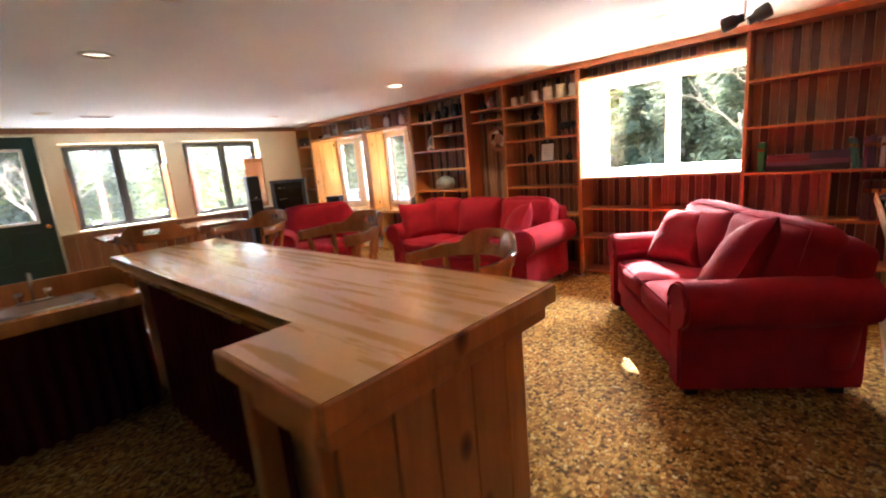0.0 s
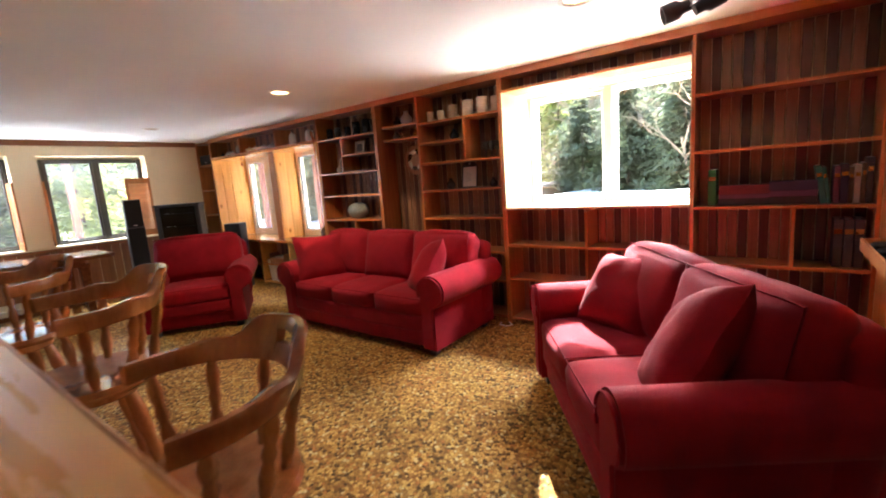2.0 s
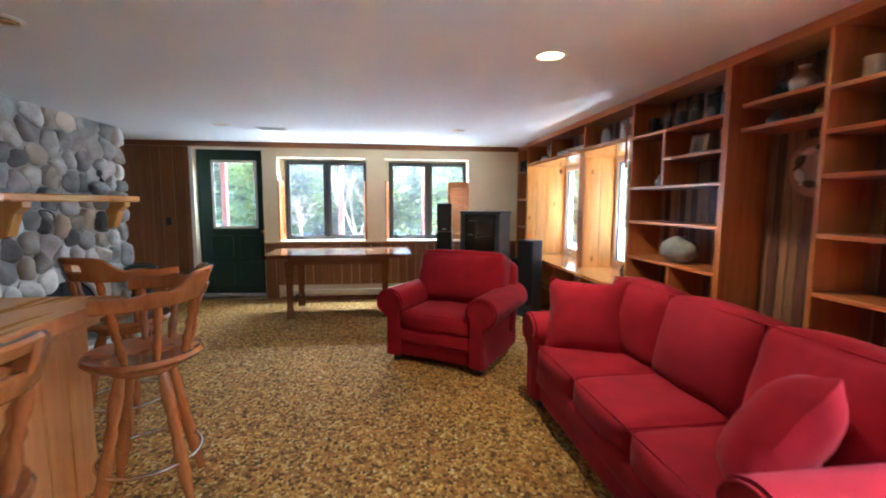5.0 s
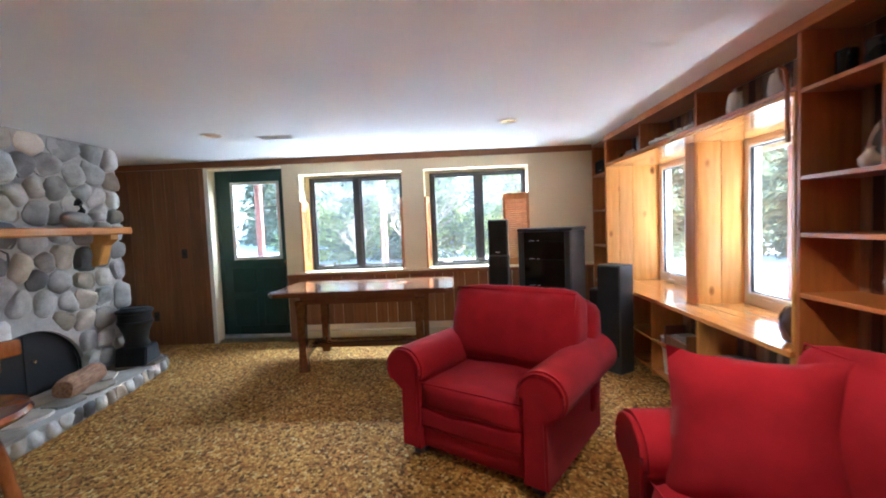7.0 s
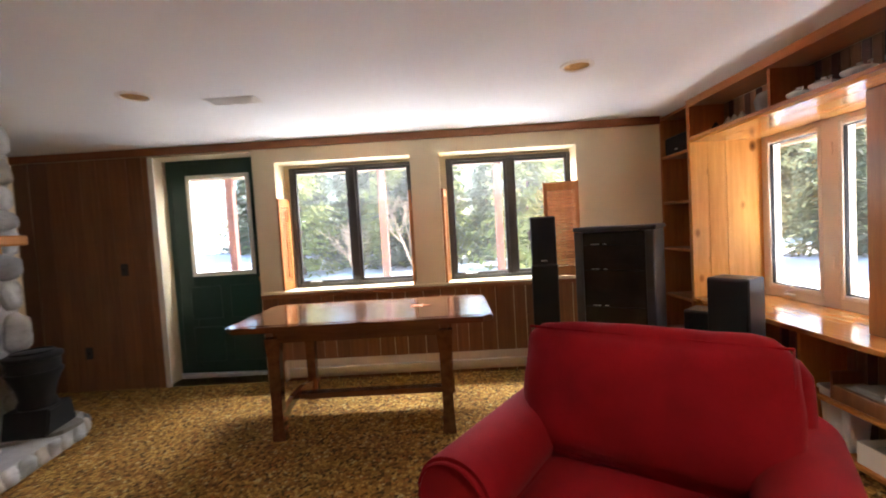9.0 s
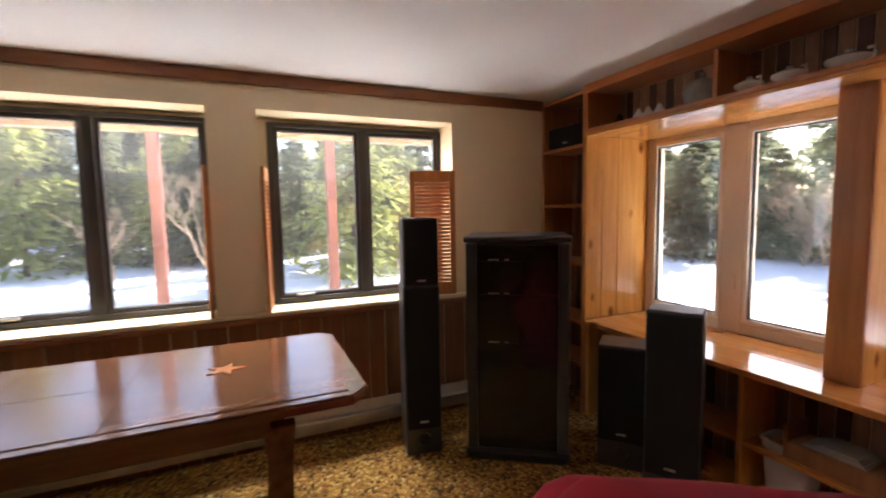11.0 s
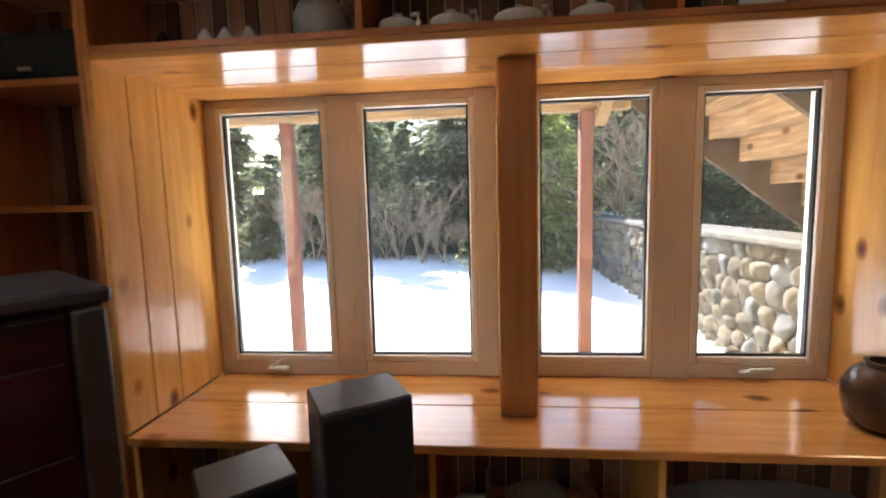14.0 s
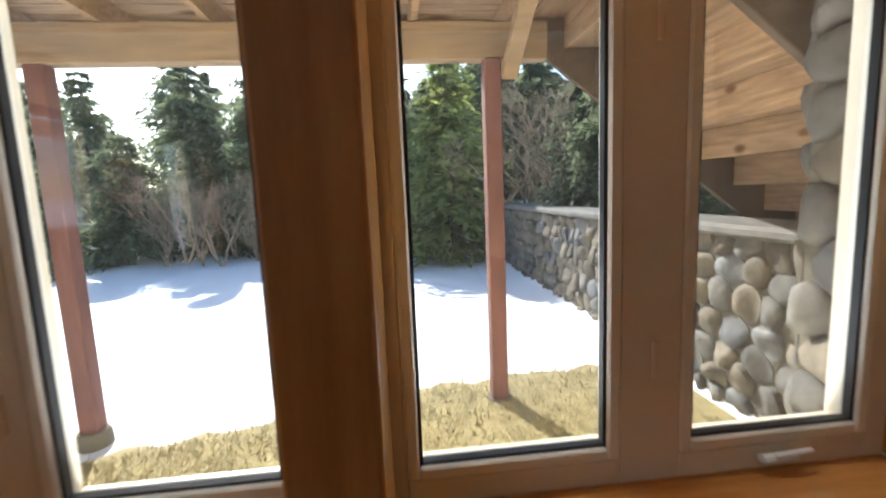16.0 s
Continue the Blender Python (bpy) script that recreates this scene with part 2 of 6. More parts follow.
BROWNCER = mat("brown_stoneware", (0.1, 0.05, 0.025), (0.045, 0.02, 0.01), 0.25, scale=6, fine=60, bump=0.08)
GREYSTONE = mat("grey_carving", (0.3, 0.3, 0.27), (0.16, 0.16, 0.15), 0.6, scale=12, fine=80, bump=0.3)
PAPER = mat("paper", (0.82, 0.8, 0.75), (0.74, 0.72, 0.66), 0.8, scale=5, fine=80, bump=0.03)
NEWSPRINT = mat("old_newsprint", (0.34, 0.32, 0.28), (0.2, 0.19, 0.17), 0.9, scale=12, fine=150, bump=0.03)
PLASTIC = mat("white_plastic", (0.72, 0.71, 0.67), (0.64, 0.63, 0.6), 0.4, scale=4, fine=60, bump=0.03)
GREYPLASTIC = mat("grey_plastic", (0.28, 0.29, 0.29), (0.2, 0.21, 0.21), 0.5, scale=5, fine=150, bump=0.1)
STONE = mat("fieldstone", (0.5, 0.5, 0.47), (0.27, 0.27, 0.255), 0.75, scale=9, fine=70, bump=0.5, rnd=0.42)
STONE_T = mat("fieldstone_tan", (0.52, 0.46, 0.37), (0.35, 0.3, 0.23), 0.75, scale=9, fine=70, bump=0.5, rnd=0.35)
FLAG = mat("worn_flagstone", (0.34, 0.31, 0.25), (0.2, 0.185, 0.15), 0.6, scale=6, fine=60, bump=0.5, rnd=0.25)
STONE_D = mat("fieldstone_dark", (0.17, 0.17, 0.17), (0.09, 0.09, 0.09), 0.7, scale=9, fine=70, bump=0.5, rnd=0.3)
STONE_O = mat("bank_stone", (0.19, 0.16, 0.12), (0.085, 0.07, 0.055), 0.85, scale=9, fine=70, bump=0.5, rnd=0.3)
STONE_P = mat("bank_stone_grey", (0.165, 0.155, 0.14), (0.075, 0.07, 0.065), 0.85, scale=9, fine=70, bump=0.5, rnd=0.3)
MORTAR_O = mat("weathered_mortar", (0.17, 0.15, 0.115), (0.1, 0.09, 0.07), 0.95, scale=20, fine=120, bump=0.6)
MORTAR = mat("mortar", (0.46, 0.45, 0.42), (0.36, 0.35, 0.33), 0.9, scale=20, fine=120, bump=0.6)
SNOW = mat("snow", (0.86, 0.88, 0.92), (0.8, 0.83, 0.88), 0.7, scale=1.2, fine=25, bump=0.4, dist=0.03)
GRASS = mat("dry_grass", (0.38, 0.32, 0.17), (0.24, 0.21, 0.1), 0.9, scale=5, fine=40, bump=0.2, rnd=0.2)
EARTH = mat("matted_turf", (0.42, 0.35, 0.18), (0.25, 0.2, 0.09), 0.95, scale=7, fine=90, bump=0.8, dist=0.02)
NEEDLE = mat("spruce_needles", (0.25, 0.285, 0.16), (0.12, 0.15, 0.085), 0.7, scale=1.5, fine=14, bump=0, rnd=0.35)
CYPRESS = mat("pale_pine_needles", (0.36, 0.38, 0.12), (0.19, 0.24, 0.08), 0.7, scale=1.5, fine=14, bump=0, rnd=0.2)
BARK = mat("bark", (0.16, 0.11, 0.075), (0.07, 0.05, 0.035), 0.9, scale=8, stretch=(3, 3, 0.6), fine=60, bump=0.8, dist=0.01)
TWIG = mat("bare_twigs", (0.4, 0.3, 0.2), (0.25, 0.18, 0.12), 0.9, scale=8, fine=60, bump=0.1)
POST = mat("red_stained_post", (0.2, 0.075, 0.058), (0.12, 0.045, 0.036), 0.7, scale=5, stretch=(8, 8, 0.8), fine=60, bump=0.2)
DECK = mat("weathered_lumber", (0.42, 0.29, 0.175), (0.22, 0.145, 0.085), 0.8, scale=4, stretch=(0.8, 8, 8), fine=50, bump=0.3, rnd=0.15, knots=2.0)
DECK_Y = mat("weathered_lumber_across", (0.47, 0.31, 0.175), (0.21, 0.125, 0.07), 0.8, scale=4, stretch=(8, 0.8, 8), fine=50, bump=0.3, rnd=0.38, knots=4.5)
# stringer lumber darkened for the shade below the treads
STRINGER = mat("shaded_lumber", (0.15, 0.105, 0.07), (0.08, 0.055, 0.035), 0.85, scale=4, stretch=(0.8, 8, 8), fine=50, bump=0.3)
for leafy in (NEEDLE, CYPRESS):      # thin leaves let light through
    t_ = leafy.node_tree
    thin, both = t_.nodes.new("ShaderNodeBsdfTranslucent"), t_.nodes.new("ShaderNodeMixShader")
    solid = t_.nodes["Principled BSDF"]
    t_.links.new(solid.inputs["Base Color"].links[0].from_socket, thin.inputs["Color"])
    both.inputs[0].default_value = 0.62
    t_.links.new(solid.outputs[0], both.inputs[1])
    t_.links.new(thin.outputs[0], both.inputs[2])
    t_.links.new(both.outputs[0], t_.nodes["Material Output"].inputs["Surface"])
CLEAR = glass_mat("clean_window_glass")
GLASS = glass_mat("window_glass")
t_ = GLASS.node_tree      # dusty film on the panes, strengthened to stand in for haze and lens glare
dust_haze, both, spots_ = t_.nodes.new("ShaderNodeBsdfTranslucent"), t_.nodes.new("ShaderNodeMixShader"), t_.nodes.new("ShaderNodeTexNoise")
spots_.inputs["Scale"].default_value = 3.0
film_ = t_.nodes.new("ShaderNodeMapRange")
film_.inputs["From Min"].default_value, film_.inputs["From Max"].default_value, film_.inputs["To Min"].default_value, film_.inputs["To Max"].default_value = 0.3, 0.7, 0.008, 0.017
t_.links.new(spots_.outputs[0], film_.inputs["Value"])
t_.links.new(film_.outputs[0], both.inputs[0])
t_.links.new(t_.nodes["Principled BSDF"].outputs[0], both.inputs[1])
t_.links.new(dust_haze.outputs[0], both.inputs[2])
t_.links.new(both.outputs[0], t_.nodes["Material Output"].inputs["Surface"])
LOG = mat("split_log", (0.46, 0.28, 0.16), (0.2, 0.1, 0.06), 0.9, scale=12, stretch=(1, 4, 4), fine=50, bump=0.8, dist=0.01)


# ---- mesh helpers ----
def finish(name, bm, material, smooth=False):
    me = bpy.data.meshes.new(name)
    bmesh.ops.recalc_face_normals(bm, faces=bm.faces)
    bm.to_mesh(me)
    bm.free()
    me.materials.append(material)
    if smooth:
        me.shade_smooth()
        me.set_sharp_from_angle(angle=radians(48))
    return me


def part(name, bm, material, parent=None, label="", smooth=False, at=None):
    """One mesh object, under a thing or a part."""
    ob = new(name, bm if isinstance(bm, bpy.types.Mesh) else finish(name, bm, material, smooth))
    if parent is not None:
        ob.parent = parent
    if at is not None:
        ob.matrix_basis = at
    if label:
        ob["label"] = label
    return ob


def thing(name, m, label, category, group=""):
    ob = new(name)
    ob.empty_display_size = 0.1
    ob.matrix_basis = m
    return tagged(ob, label, category, group)


def box(x0, x1, y0, y1, z0, z1, bev=0.004, into=None, seg=1):
    bm = bmesh.new()
    bmesh.ops.create_cube(bm, size=1)
    for v in bm.verts:
        v.co = ((x0 + x1) / 2 + v.co.x * (x1 - x0), (y0 + y1) / 2 + v.co.y * (y1 - y0), (z0 + z1) / 2 + v.co.z * (z1 - z0))
    if bev:
        bmesh.ops.bevel(bm, geom=bm.edges[:], offset=bev, segments=seg, affect="EDGES", profile=0.7)
    return merge(into, bm) if into else bm


def merge(into, bm):
    me = bpy.data.meshes.new("tmp")
    bm.to_mesh(me)
    bm.free()
    into.from_mesh(me)
    bpy.data.meshes.remove(me)
    return into


def moved(bm, m):
    bmesh.ops.transform(bm, matrix=m, verts=bm.verts)
    return bm


def lathe(profile, n=20, cap=True):
    """A solid turned about z; profile: (radius, height) from the bottom up."""
    bm = bmesh.new()
    rings = [[bm.verts.new((r * math.cos(2 * math.pi * k / n), r * math.sin(2 * math.pi * k / n), z)) for k in range(n)] for r, z in profile]
    for lo, hi in zip(rings, rings[1:]):
        for k in range(n):
            bm.faces.new((lo[k], lo[(k + 1) % n], hi[(k + 1) % n], hi[k]))
    if cap:
        bm.faces.new(rings[0][::-1])
        bm.faces.new(rings[-1])
    return bm


def along(a, b):
    """The pose that lays a unit of z from a to b, with its length."""
    a, b = Vector(a), Vector(b)
    q = (b - a).to_track_quat("Z", "Y")
    return Matrix.Translation(a) @ q.to_matrix().to_4x4(), (b - a).length


def turned(a, b, radii, n=12):
    m, d = along(a, b)
    k = len(radii) - 1
    return moved(lathe([(r, d * i / k) for i, r in enumerate(radii)], n), m)


def tube(points, r, n=8, closed=False):
    bm = bmesh.new()
    pts = [Vector(p) for p in points]
    rings = []
    for i, p in enumerate(pts):
        a = pts[i - 1] if i or closed else p
        b = pts[(i + 1) % len(pts)] if i < len(pts) - 1 or closed else p
        q = (b - a).to_track_quat("Z", "Y")
        rr = r[i] if isinstance(r, (list, tuple)) else r
        rings.append([bm.verts.new(p + q @ Vector((rr * math.cos(2 * math.pi * k / n), rr * math.sin(2 * math.pi * k / n), 0))) for k in range(n)])
    pairs = list(zip(rings, rings[1:])) + ([(rings[-1], rings[0])] if closed else [])
    for lo, hi in pairs:
        for k in range(n):
            bm.faces.new((lo[k], lo[(k + 1) % n], hi[(k + 1) % n], hi[k]))
    if not closed:
        bm.faces.new(rings[0][::-1])
        bm.faces.new(rings[-1])
    return bm


def prism(outline, y0, y1, bev=0.0, seg=2):
    """An outline in x and z, drawn out along y."""
    bm = bmesh.new()
    f = bm.faces.new([bm.verts.new((x, y0, z)) for x, z in outline])
    r = bmesh.ops.extrude_face_region(bm, geom=[f])
    for v in r["geom"]:
        if isinstance(v, bmesh.types.BMVert):
            v.co.y = y1
    if bev:
        edges = [e for e in bm.edges if abs(e.verts[0].co.y - e.verts[1].co.y) < 1e-6]
        bmesh.ops.bevel(bm, geom=edges, offset=bev, segments=seg, affect="EDGES")
    return bm


def cushion(sx, sy, sz, r=0.05, bulge=0.03, n=10, sag=0.0, rough=0.006, flat=False):
    """A stuffed block about its centre: rounded edges, swollen faces, a little unevenness."""
    bm = bmesh.new()
    bmesh.ops.create_cube(bm, size=2)
    bmesh.ops.subdivide_edges(bm, edges=bm.edges[:], cuts=n, use_grid_fill=True)
    h = Vector((sx / 2, sy / 2, sz / 2))
    seed = Vector((sx * 11, sy * 7, sz * 5))
    for v in bm.verts:
        u = v.co.copy()
        p = Vector([math.copysign(abs(u[i]) ** 0.8, u[i]) * h[i] for i in range(3)])
        c = Vector([max(-h[i] + r, min(h[i] - r, p[i])) for i in range(3)])
        d = p - c
        if d.length > 1e-6:
            p = c + d.normalized() * min(r, d.length if d.length < r else r)
        w = [1 - u[i] * u[i] for i in range(3)]
        p.x += (0.2 if flat else 1) * bulge * math.copysign(1, u.x) * w[1] * w[2] * (abs(u.x) > 0.99)
        p.y += bulge * math.copysign(1, u.y) * w[0] * w[2] * (abs(u.y) > 0.99)
        p.z += (0.45 if flat else 1) * bulge * math.copysign(1, u.z) * w[0] * w[1] * (abs(u.z) > 0.99) - sag * w[0] * w[1] * (u.z > 0.99)
        p += noise.noise_vector(p * 6 + seed) * rough
        v.co = p
    return bm


def planks(name, parent, x0, x1, z0, z1, place, width, mats, thick=0.012, gap=0.004, vary=0.0):
    """Upright boards side by side; place(u) gives the pose of a board whose middle lies at u."""
    meshes, u, k = {}, x0, 0
    while u < x1 - 0.005:
        w = min(width * (1 + vary * (random.random() - 0.5)), x1 - u)
        key = (round(w, 2), k % len(mats))
        if key not in meshes:
            meshes[key] = finish(name, box(-key[0] / 2 + gap / 2, key[0] / 2 - gap / 2, -thick, 0, z0, z1, 0.003), mats[k % len(mats)])
        part(name, meshes[key], None, parent, at=place(u + w / 2))
        u, k = u + w, k + 1


def setting(name, bm, material, label):
    return tagged(part(name, bm, material), label, kind="structure")

# ---- the room's shell ----
CEIL, FACE, BACK, WEST, EAST, SOUTH = 2.28, 5.195, 5.48, -6.20, 2.08, -0.9
setting("floor", box(WEST - 0.3, EAST + 0.2, SOUTH - 0.2, 5.9, -0.2, 0.0, 0), CARPET, "brown and gold pebble-patterned carpet over the whole room")
setting("ceiling", box(WEST - 0.3, EAST + 0.2, SOUTH - 0.2, 5.95, CEIL, CEIL + 0.15, 0), CEILING, "smooth white painted plaster ceiling")


def wall(name, span, holes, height, to_world, material, label, low=-0.2, thick=0.3):
    """A wall with openings; span and holes along u, thickness along v >= 0."""
    bm = bmesh.new()
    u = span[0]
    for a, b, z0, z1 in sorted(holes):
        box(u, a, 0, thick, low, height, 0, bm)
        if z0 > low:
            box(a, b, 0, thick, low, z0, 0, bm)
        if z1 < height:
            box(a, b, 0, thick, z1, height, 0, bm)
        u = b
    box(u, span[1], 0, thick, low, height, 0, bm)
    bmesh.ops.remove_doubles(bm, verts=bm.verts, dist=1e-5)
    return setting(name, moved(bm, to_world), material, label)


W_WIN = [(1.61, 2.885), (3.155, 4.425)]
WZ0, WZ1 = 0.86, 2.075
DOOR = (0.42, 1.40, 0.0, 2.19)
to_west = Matrix(((0, -1, 0, WEST), (1, 0, 0, 0), (0, 0, 1, 0), (0, 0, 0, 1)))
wall_west = wall("wall_west", (SOUTH, 5.95), [DOOR] + [(a, b, WZ0, WZ1) for a, b in W_WIN], CEIL, to_west, CREAM, "cream painted wall with deep window and door reveals", low=-1.0)
BAY = (-5.724, -3.006, 0.64, 1.968)
NWIN = (-0.408, 1.09, 1.066, 2.122)
to_north = Matrix(((1, 0, 0, 0), (0, 1, 0, 5.49), (0, 0, 1, 0), (0, 0, 0, 1)))
wall_north = wall("wall_north", (WEST, EAST + 0.2), [BAY, NWIN], CEIL, to_north, CREAM, "outer wall behind the built-in bookcases", low=-1.0, thick=0.42)
wall_south = setting("wall_south", box(WEST, EAST, SOUTH - 0.2, SOUTH, -0.2, CEIL, 0), CREAM, "plain cream wall behind the bar and fireplace")
wall_east = setting("wall_east", box(EAST, EAST + 0.2, SOUTH, 5.49, -0.2, CEIL, 0), CREAM, "end wall faced with warm wooden boards")
planks("plank", wall_east, SOUTH, FACE - 0.004, 0.0, CEIL, lambda u: Matrix.Translation((EAST - 0.012, u, 0)) @ pose(0, 0, 0, 0, 0, 90), 0.2, [BAR_PINE], vary=0.2)

# panelling of the west wall: dark boards beside the door, wainscot under the windows
planks("plank", wall_west, SOUTH + 0.01, DOOR[0] - 0.004, 0.0, 2.205, lambda u: Matrix.Translation((WEST, u, 0)) @ pose(0, 0, 0, 0, 0, 90), 0.155, [PANEL], vary=0.5)
planks("plank", wall_west, DOOR[1] + 0.004, 5.19, 0.0, 0.80, lambda u: Matrix.Translation((WEST, u, 0)) @ pose(0, 0, 0, 0, 0, 90), 0.14, [PANEL], vary=0.5)
setting("trim_west", box(WEST - 0.001, WEST + 0.022, SOUTH, FACE, 2.208, CEIL, 0.005), TRIM, "brown stained wooden crown board under the ceiling")
setting("trim_wainscot", box(WEST, WEST + 0.035, DOOR[1] + 0.005, 5.19, 0.80, 0.835, 0.006), TRIM, "brown wooden cap rail above the wainscot")
setting("window_ledge", box(WEST - 0.18, WEST + 0.03, DOOR[1] + 0.005, 5.19, 0.837, 0.862, 0.004), CREAM, "cream painted ledge running under both windows")
setting("trim_north", box(-5.71, EAST, FACE - 0.018, FACE - 0.001, 2.222, CEIL, 0.004), SHELF_X, "orange stained wooden crown strip above the bookcases")
setting("trim_jamb", box(WEST - 0.002, WEST + 0.016, DOOR[0] - 0.002, DOOR[0] + 0.05, 0.0, 2.19, 0.003), WHITE, "white painted casing edge of the door recess")


# ---- windows of the west wall and the door ----
def casement(parent, m, w, h, material, pane_inset=0.045, depth=0.05, glass=None):
    bm = box(-w / 2, -w / 2 + pane_inset, 0, depth, 0, h, 0.005)
    box(w / 2 - pane_inset, w / 2, 0, depth, 0, h, 0.005, bm)
    box(-w / 2 + pane_inset, w / 2 - pane_inset, 0, depth, 0, pane_inset, 0.005, bm)
    box(-w / 2 + pane_inset, w / 2 - pane_inset, 0, depth, h - pane_inset, h, 0.005, bm)
    s = part("sash", bm, material, parent, at=m)
    g = part("pane", box(-w / 2 + pane_inset - 0.004, w / 2 - pane_inset + 0.004, depth * 0.6, depth * 0.6 + 0.005, pane_inset - 0.004, h - pane_inset + 0.004, 0), glass or GLASS, s)
    g.visible_shadow = False
    return s


def west_window(name, a, b):
    w = thing(name, pose(0, 0, 0), "dark bronze double casement window in a deep cream reveal", "window")
    w["kind"] = "structure"
    x0 = WEST - 0.26
    f = box(x0, x0 + 0.06, a + 0.06, a + 0.1, WZ0 + 0.005, WZ1 - 0.03, 0.004)
    box(x0, x0 + 0.06, b - 0.03, b - 0.001, WZ0 + 0.005, WZ1 - 0.03, 0.004, f)
    box(x0, x0 + 0.06, a + 0.1, b - 0.03, WZ0 + 0.005, WZ0 + 0.04, 0.004, f)
    box(x0, x0 + 0.06, a + 0.1, b - 0.03, WZ1 - 0.06, WZ1 - 0.03, 0.004, f)
    mid = (a + b) / 2 + 0.04
    box(x0 - 0.005, x0 + 0.065, mid - 0.03, mid + 0.03, WZ0 + 0.04, WZ1 - 0.06, 0.004, f)
    part("window_frame", f, DARKFRAME, w)
    part("reveal_filler", box(x0 - 0.1, x0 + 0.002, a, a + 0.06, WZ0, WZ1, 0), CREAM, w)
    part("head_filler", box(x0 - 0.1, x0 + 0.002, a + 0.06, b, WZ1 - 0.03, WZ1, 0), CREAM, w)
    for lo, hi in ((a + 0.1, mid - 0.03), (mid + 0.03, b - 0.03)):
        m = Matrix.Translation((x0 + 0.05, (lo + hi) / 2, WZ0 + 0.04)) @ pose(0, 0, 0, 0, 0, 90)
        casement(w, m, hi - lo, WZ1 - 0.06 - WZ0 - 0.04, DARKFRAME, 0.028, 0.04)
    part("latch", box(x0 + 0.05, x0 + 0.075, a + 0.2, a + 0.32, WZ0 + 0.048, WZ0 + 0.066, 0.005), STEEL, w, "small metal window crank")
    return w


for k, (a, b) in enumerate(W_WIN):
    west_window("window_%d" % (k + 1), a, b)


def shutter(m, w, h, label):
    s = thing("louvre_shutter", m, label, "shutter", "half-height window shutters")
    st = 0.035
    part("stile", box(0, st, -0.011, 0.011, 0, h, 0.003), SHUTTER, s)
    part("stile", box(w - st, w, -0.011, 0.011, 0, h, 0.003), SHUTTER, s)
    for z0, z1 in ((0, 0.09), (h - 0.08, h)):
        part("rail", box(st, w - st, -0.01, 0.01, z0, z1, 0.003), SHUTTER, s)
    slat = finish("slat", moved(box(st, w - st, -0.014, 0.014, -0.003, 0.003, 0.001), pose(0, 0, 0, 50)), SHUTTER)
    z = 0.105
    while z < h - 0.09:
        part("slat", slat, None, s, at=pose(0, 0, z))
        z += 0.026
    part("tilt_rod", box(w / 2 - 0.005, w / 2 + 0.005, -0.022, -0.013, 0.12, h - 0.11, 0.002), SHUTTER, s)
    return s


SH = 0.875
shutter(pose(WEST + 0.02, W_WIN[0][0] + 0.016, 0.865, 0, 0, 180 - 8), 0.2, SH, "orange pine louvred shutter folded against the window reveal")
shutter(pose(WEST + 0.05, W_WIN[0][1] - 0.016, 0.865, 0, 0, 180 + 6), 0.2, SH, "orange pine louvred shutter folded against the window reveal")
shutter(pose(WEST + 0.05, W_WIN[1][0] + 0.016, 0.865, 0, 0, 180 - 8), 0.2, SH, "orange pine louvred shutter folded against the window reveal")
shutter(pose(WEST + 0.035, W_WIN[1][1] + 0.0, 0.865, 0, 0, 255), 0.32, SH, "orange pine louvred shutter standing half open at the window")

d = thing("door_1", pose(0, 0, 0), "dark green panelled exterior door with a white-framed window", "door")
d["kind"] = "structure"
DX = WEST - 0.24
bm = box(DX - 0.045, DX, 0.47, 0.63, 0.03, 2.16, 0.003)
box(DX - 0.045, DX, 1.25, 1.40, 0.03, 2.16, 0.003, bm)
box(DX - 0.045, DX, 0.63, 1.25, 0.03, 1.04, 0.003, bm)
box(DX - 0.045, DX, 0.63, 1.25, 2.03, 2.16, 0.003, bm)
slab = part("door_slab", bm, GREEN, d)
for z0, z1 in ((0.16, 0.52), (0.6, 0.93)):
    for y0, y1 in ((0.58, 0.89), (0.98, 1.29)):
        part("door_panel", box(DX, DX + 0.01, y0, y1, z0, z1, 0.008), GREEN, slab)
bm = bmesh.new()
for y0, y1, z0, z1 in ((0.62, 0.66, 1.03, 2.04), (1.22, 1.26, 1.03, 2.04), (0.66, 1.22, 1.03, 1.07), (0.66, 1.22, 2.0, 2.04)):
    box(DX, DX + 0.016, y0, y1, z0, z1, 0.004, bm)
part("glazing_frame", bm, WHITE, slab, "white moulded window frame")
g = part("pane", box(DX - 0.02, DX - 0.014, 0.63, 1.25, 1.04, 2.03, 0), GLASS, slab)
g.visible_shadow = False
part("door_knob", moved(lathe([(0.026, 0), (0.026, 0.008), (0.012, 0.012), (0.012, 0.035), (0.028, 0.045), (0.03, 0.06), (0.018, 0.072)], 16), pose(DX, 1.33, 0.98, 0, 90)), BRASS, slab, "round brass knob", True)
part("threshold", box(DX - 0.06, DX + 0.02, 0.42, 1.40, 0.0, 0.035, 0.004), WHITE, d, "white sill at the foot of the door")
part("label_plate", box(DX, DX + 0.004, 1.14, 1.22, 1.045, 1.075, 0.001), BLACK, slab)
part("door_frame", box(DX - 0.05, DX, 0.42, 0.468, 0.035, 2.19, 0.003), GREEN, d)
part("door_head", box(DX - 0.05, DX + 0.004, 0.469, 1.40, 2.155, 2.19, 0.002), GREEN, d)

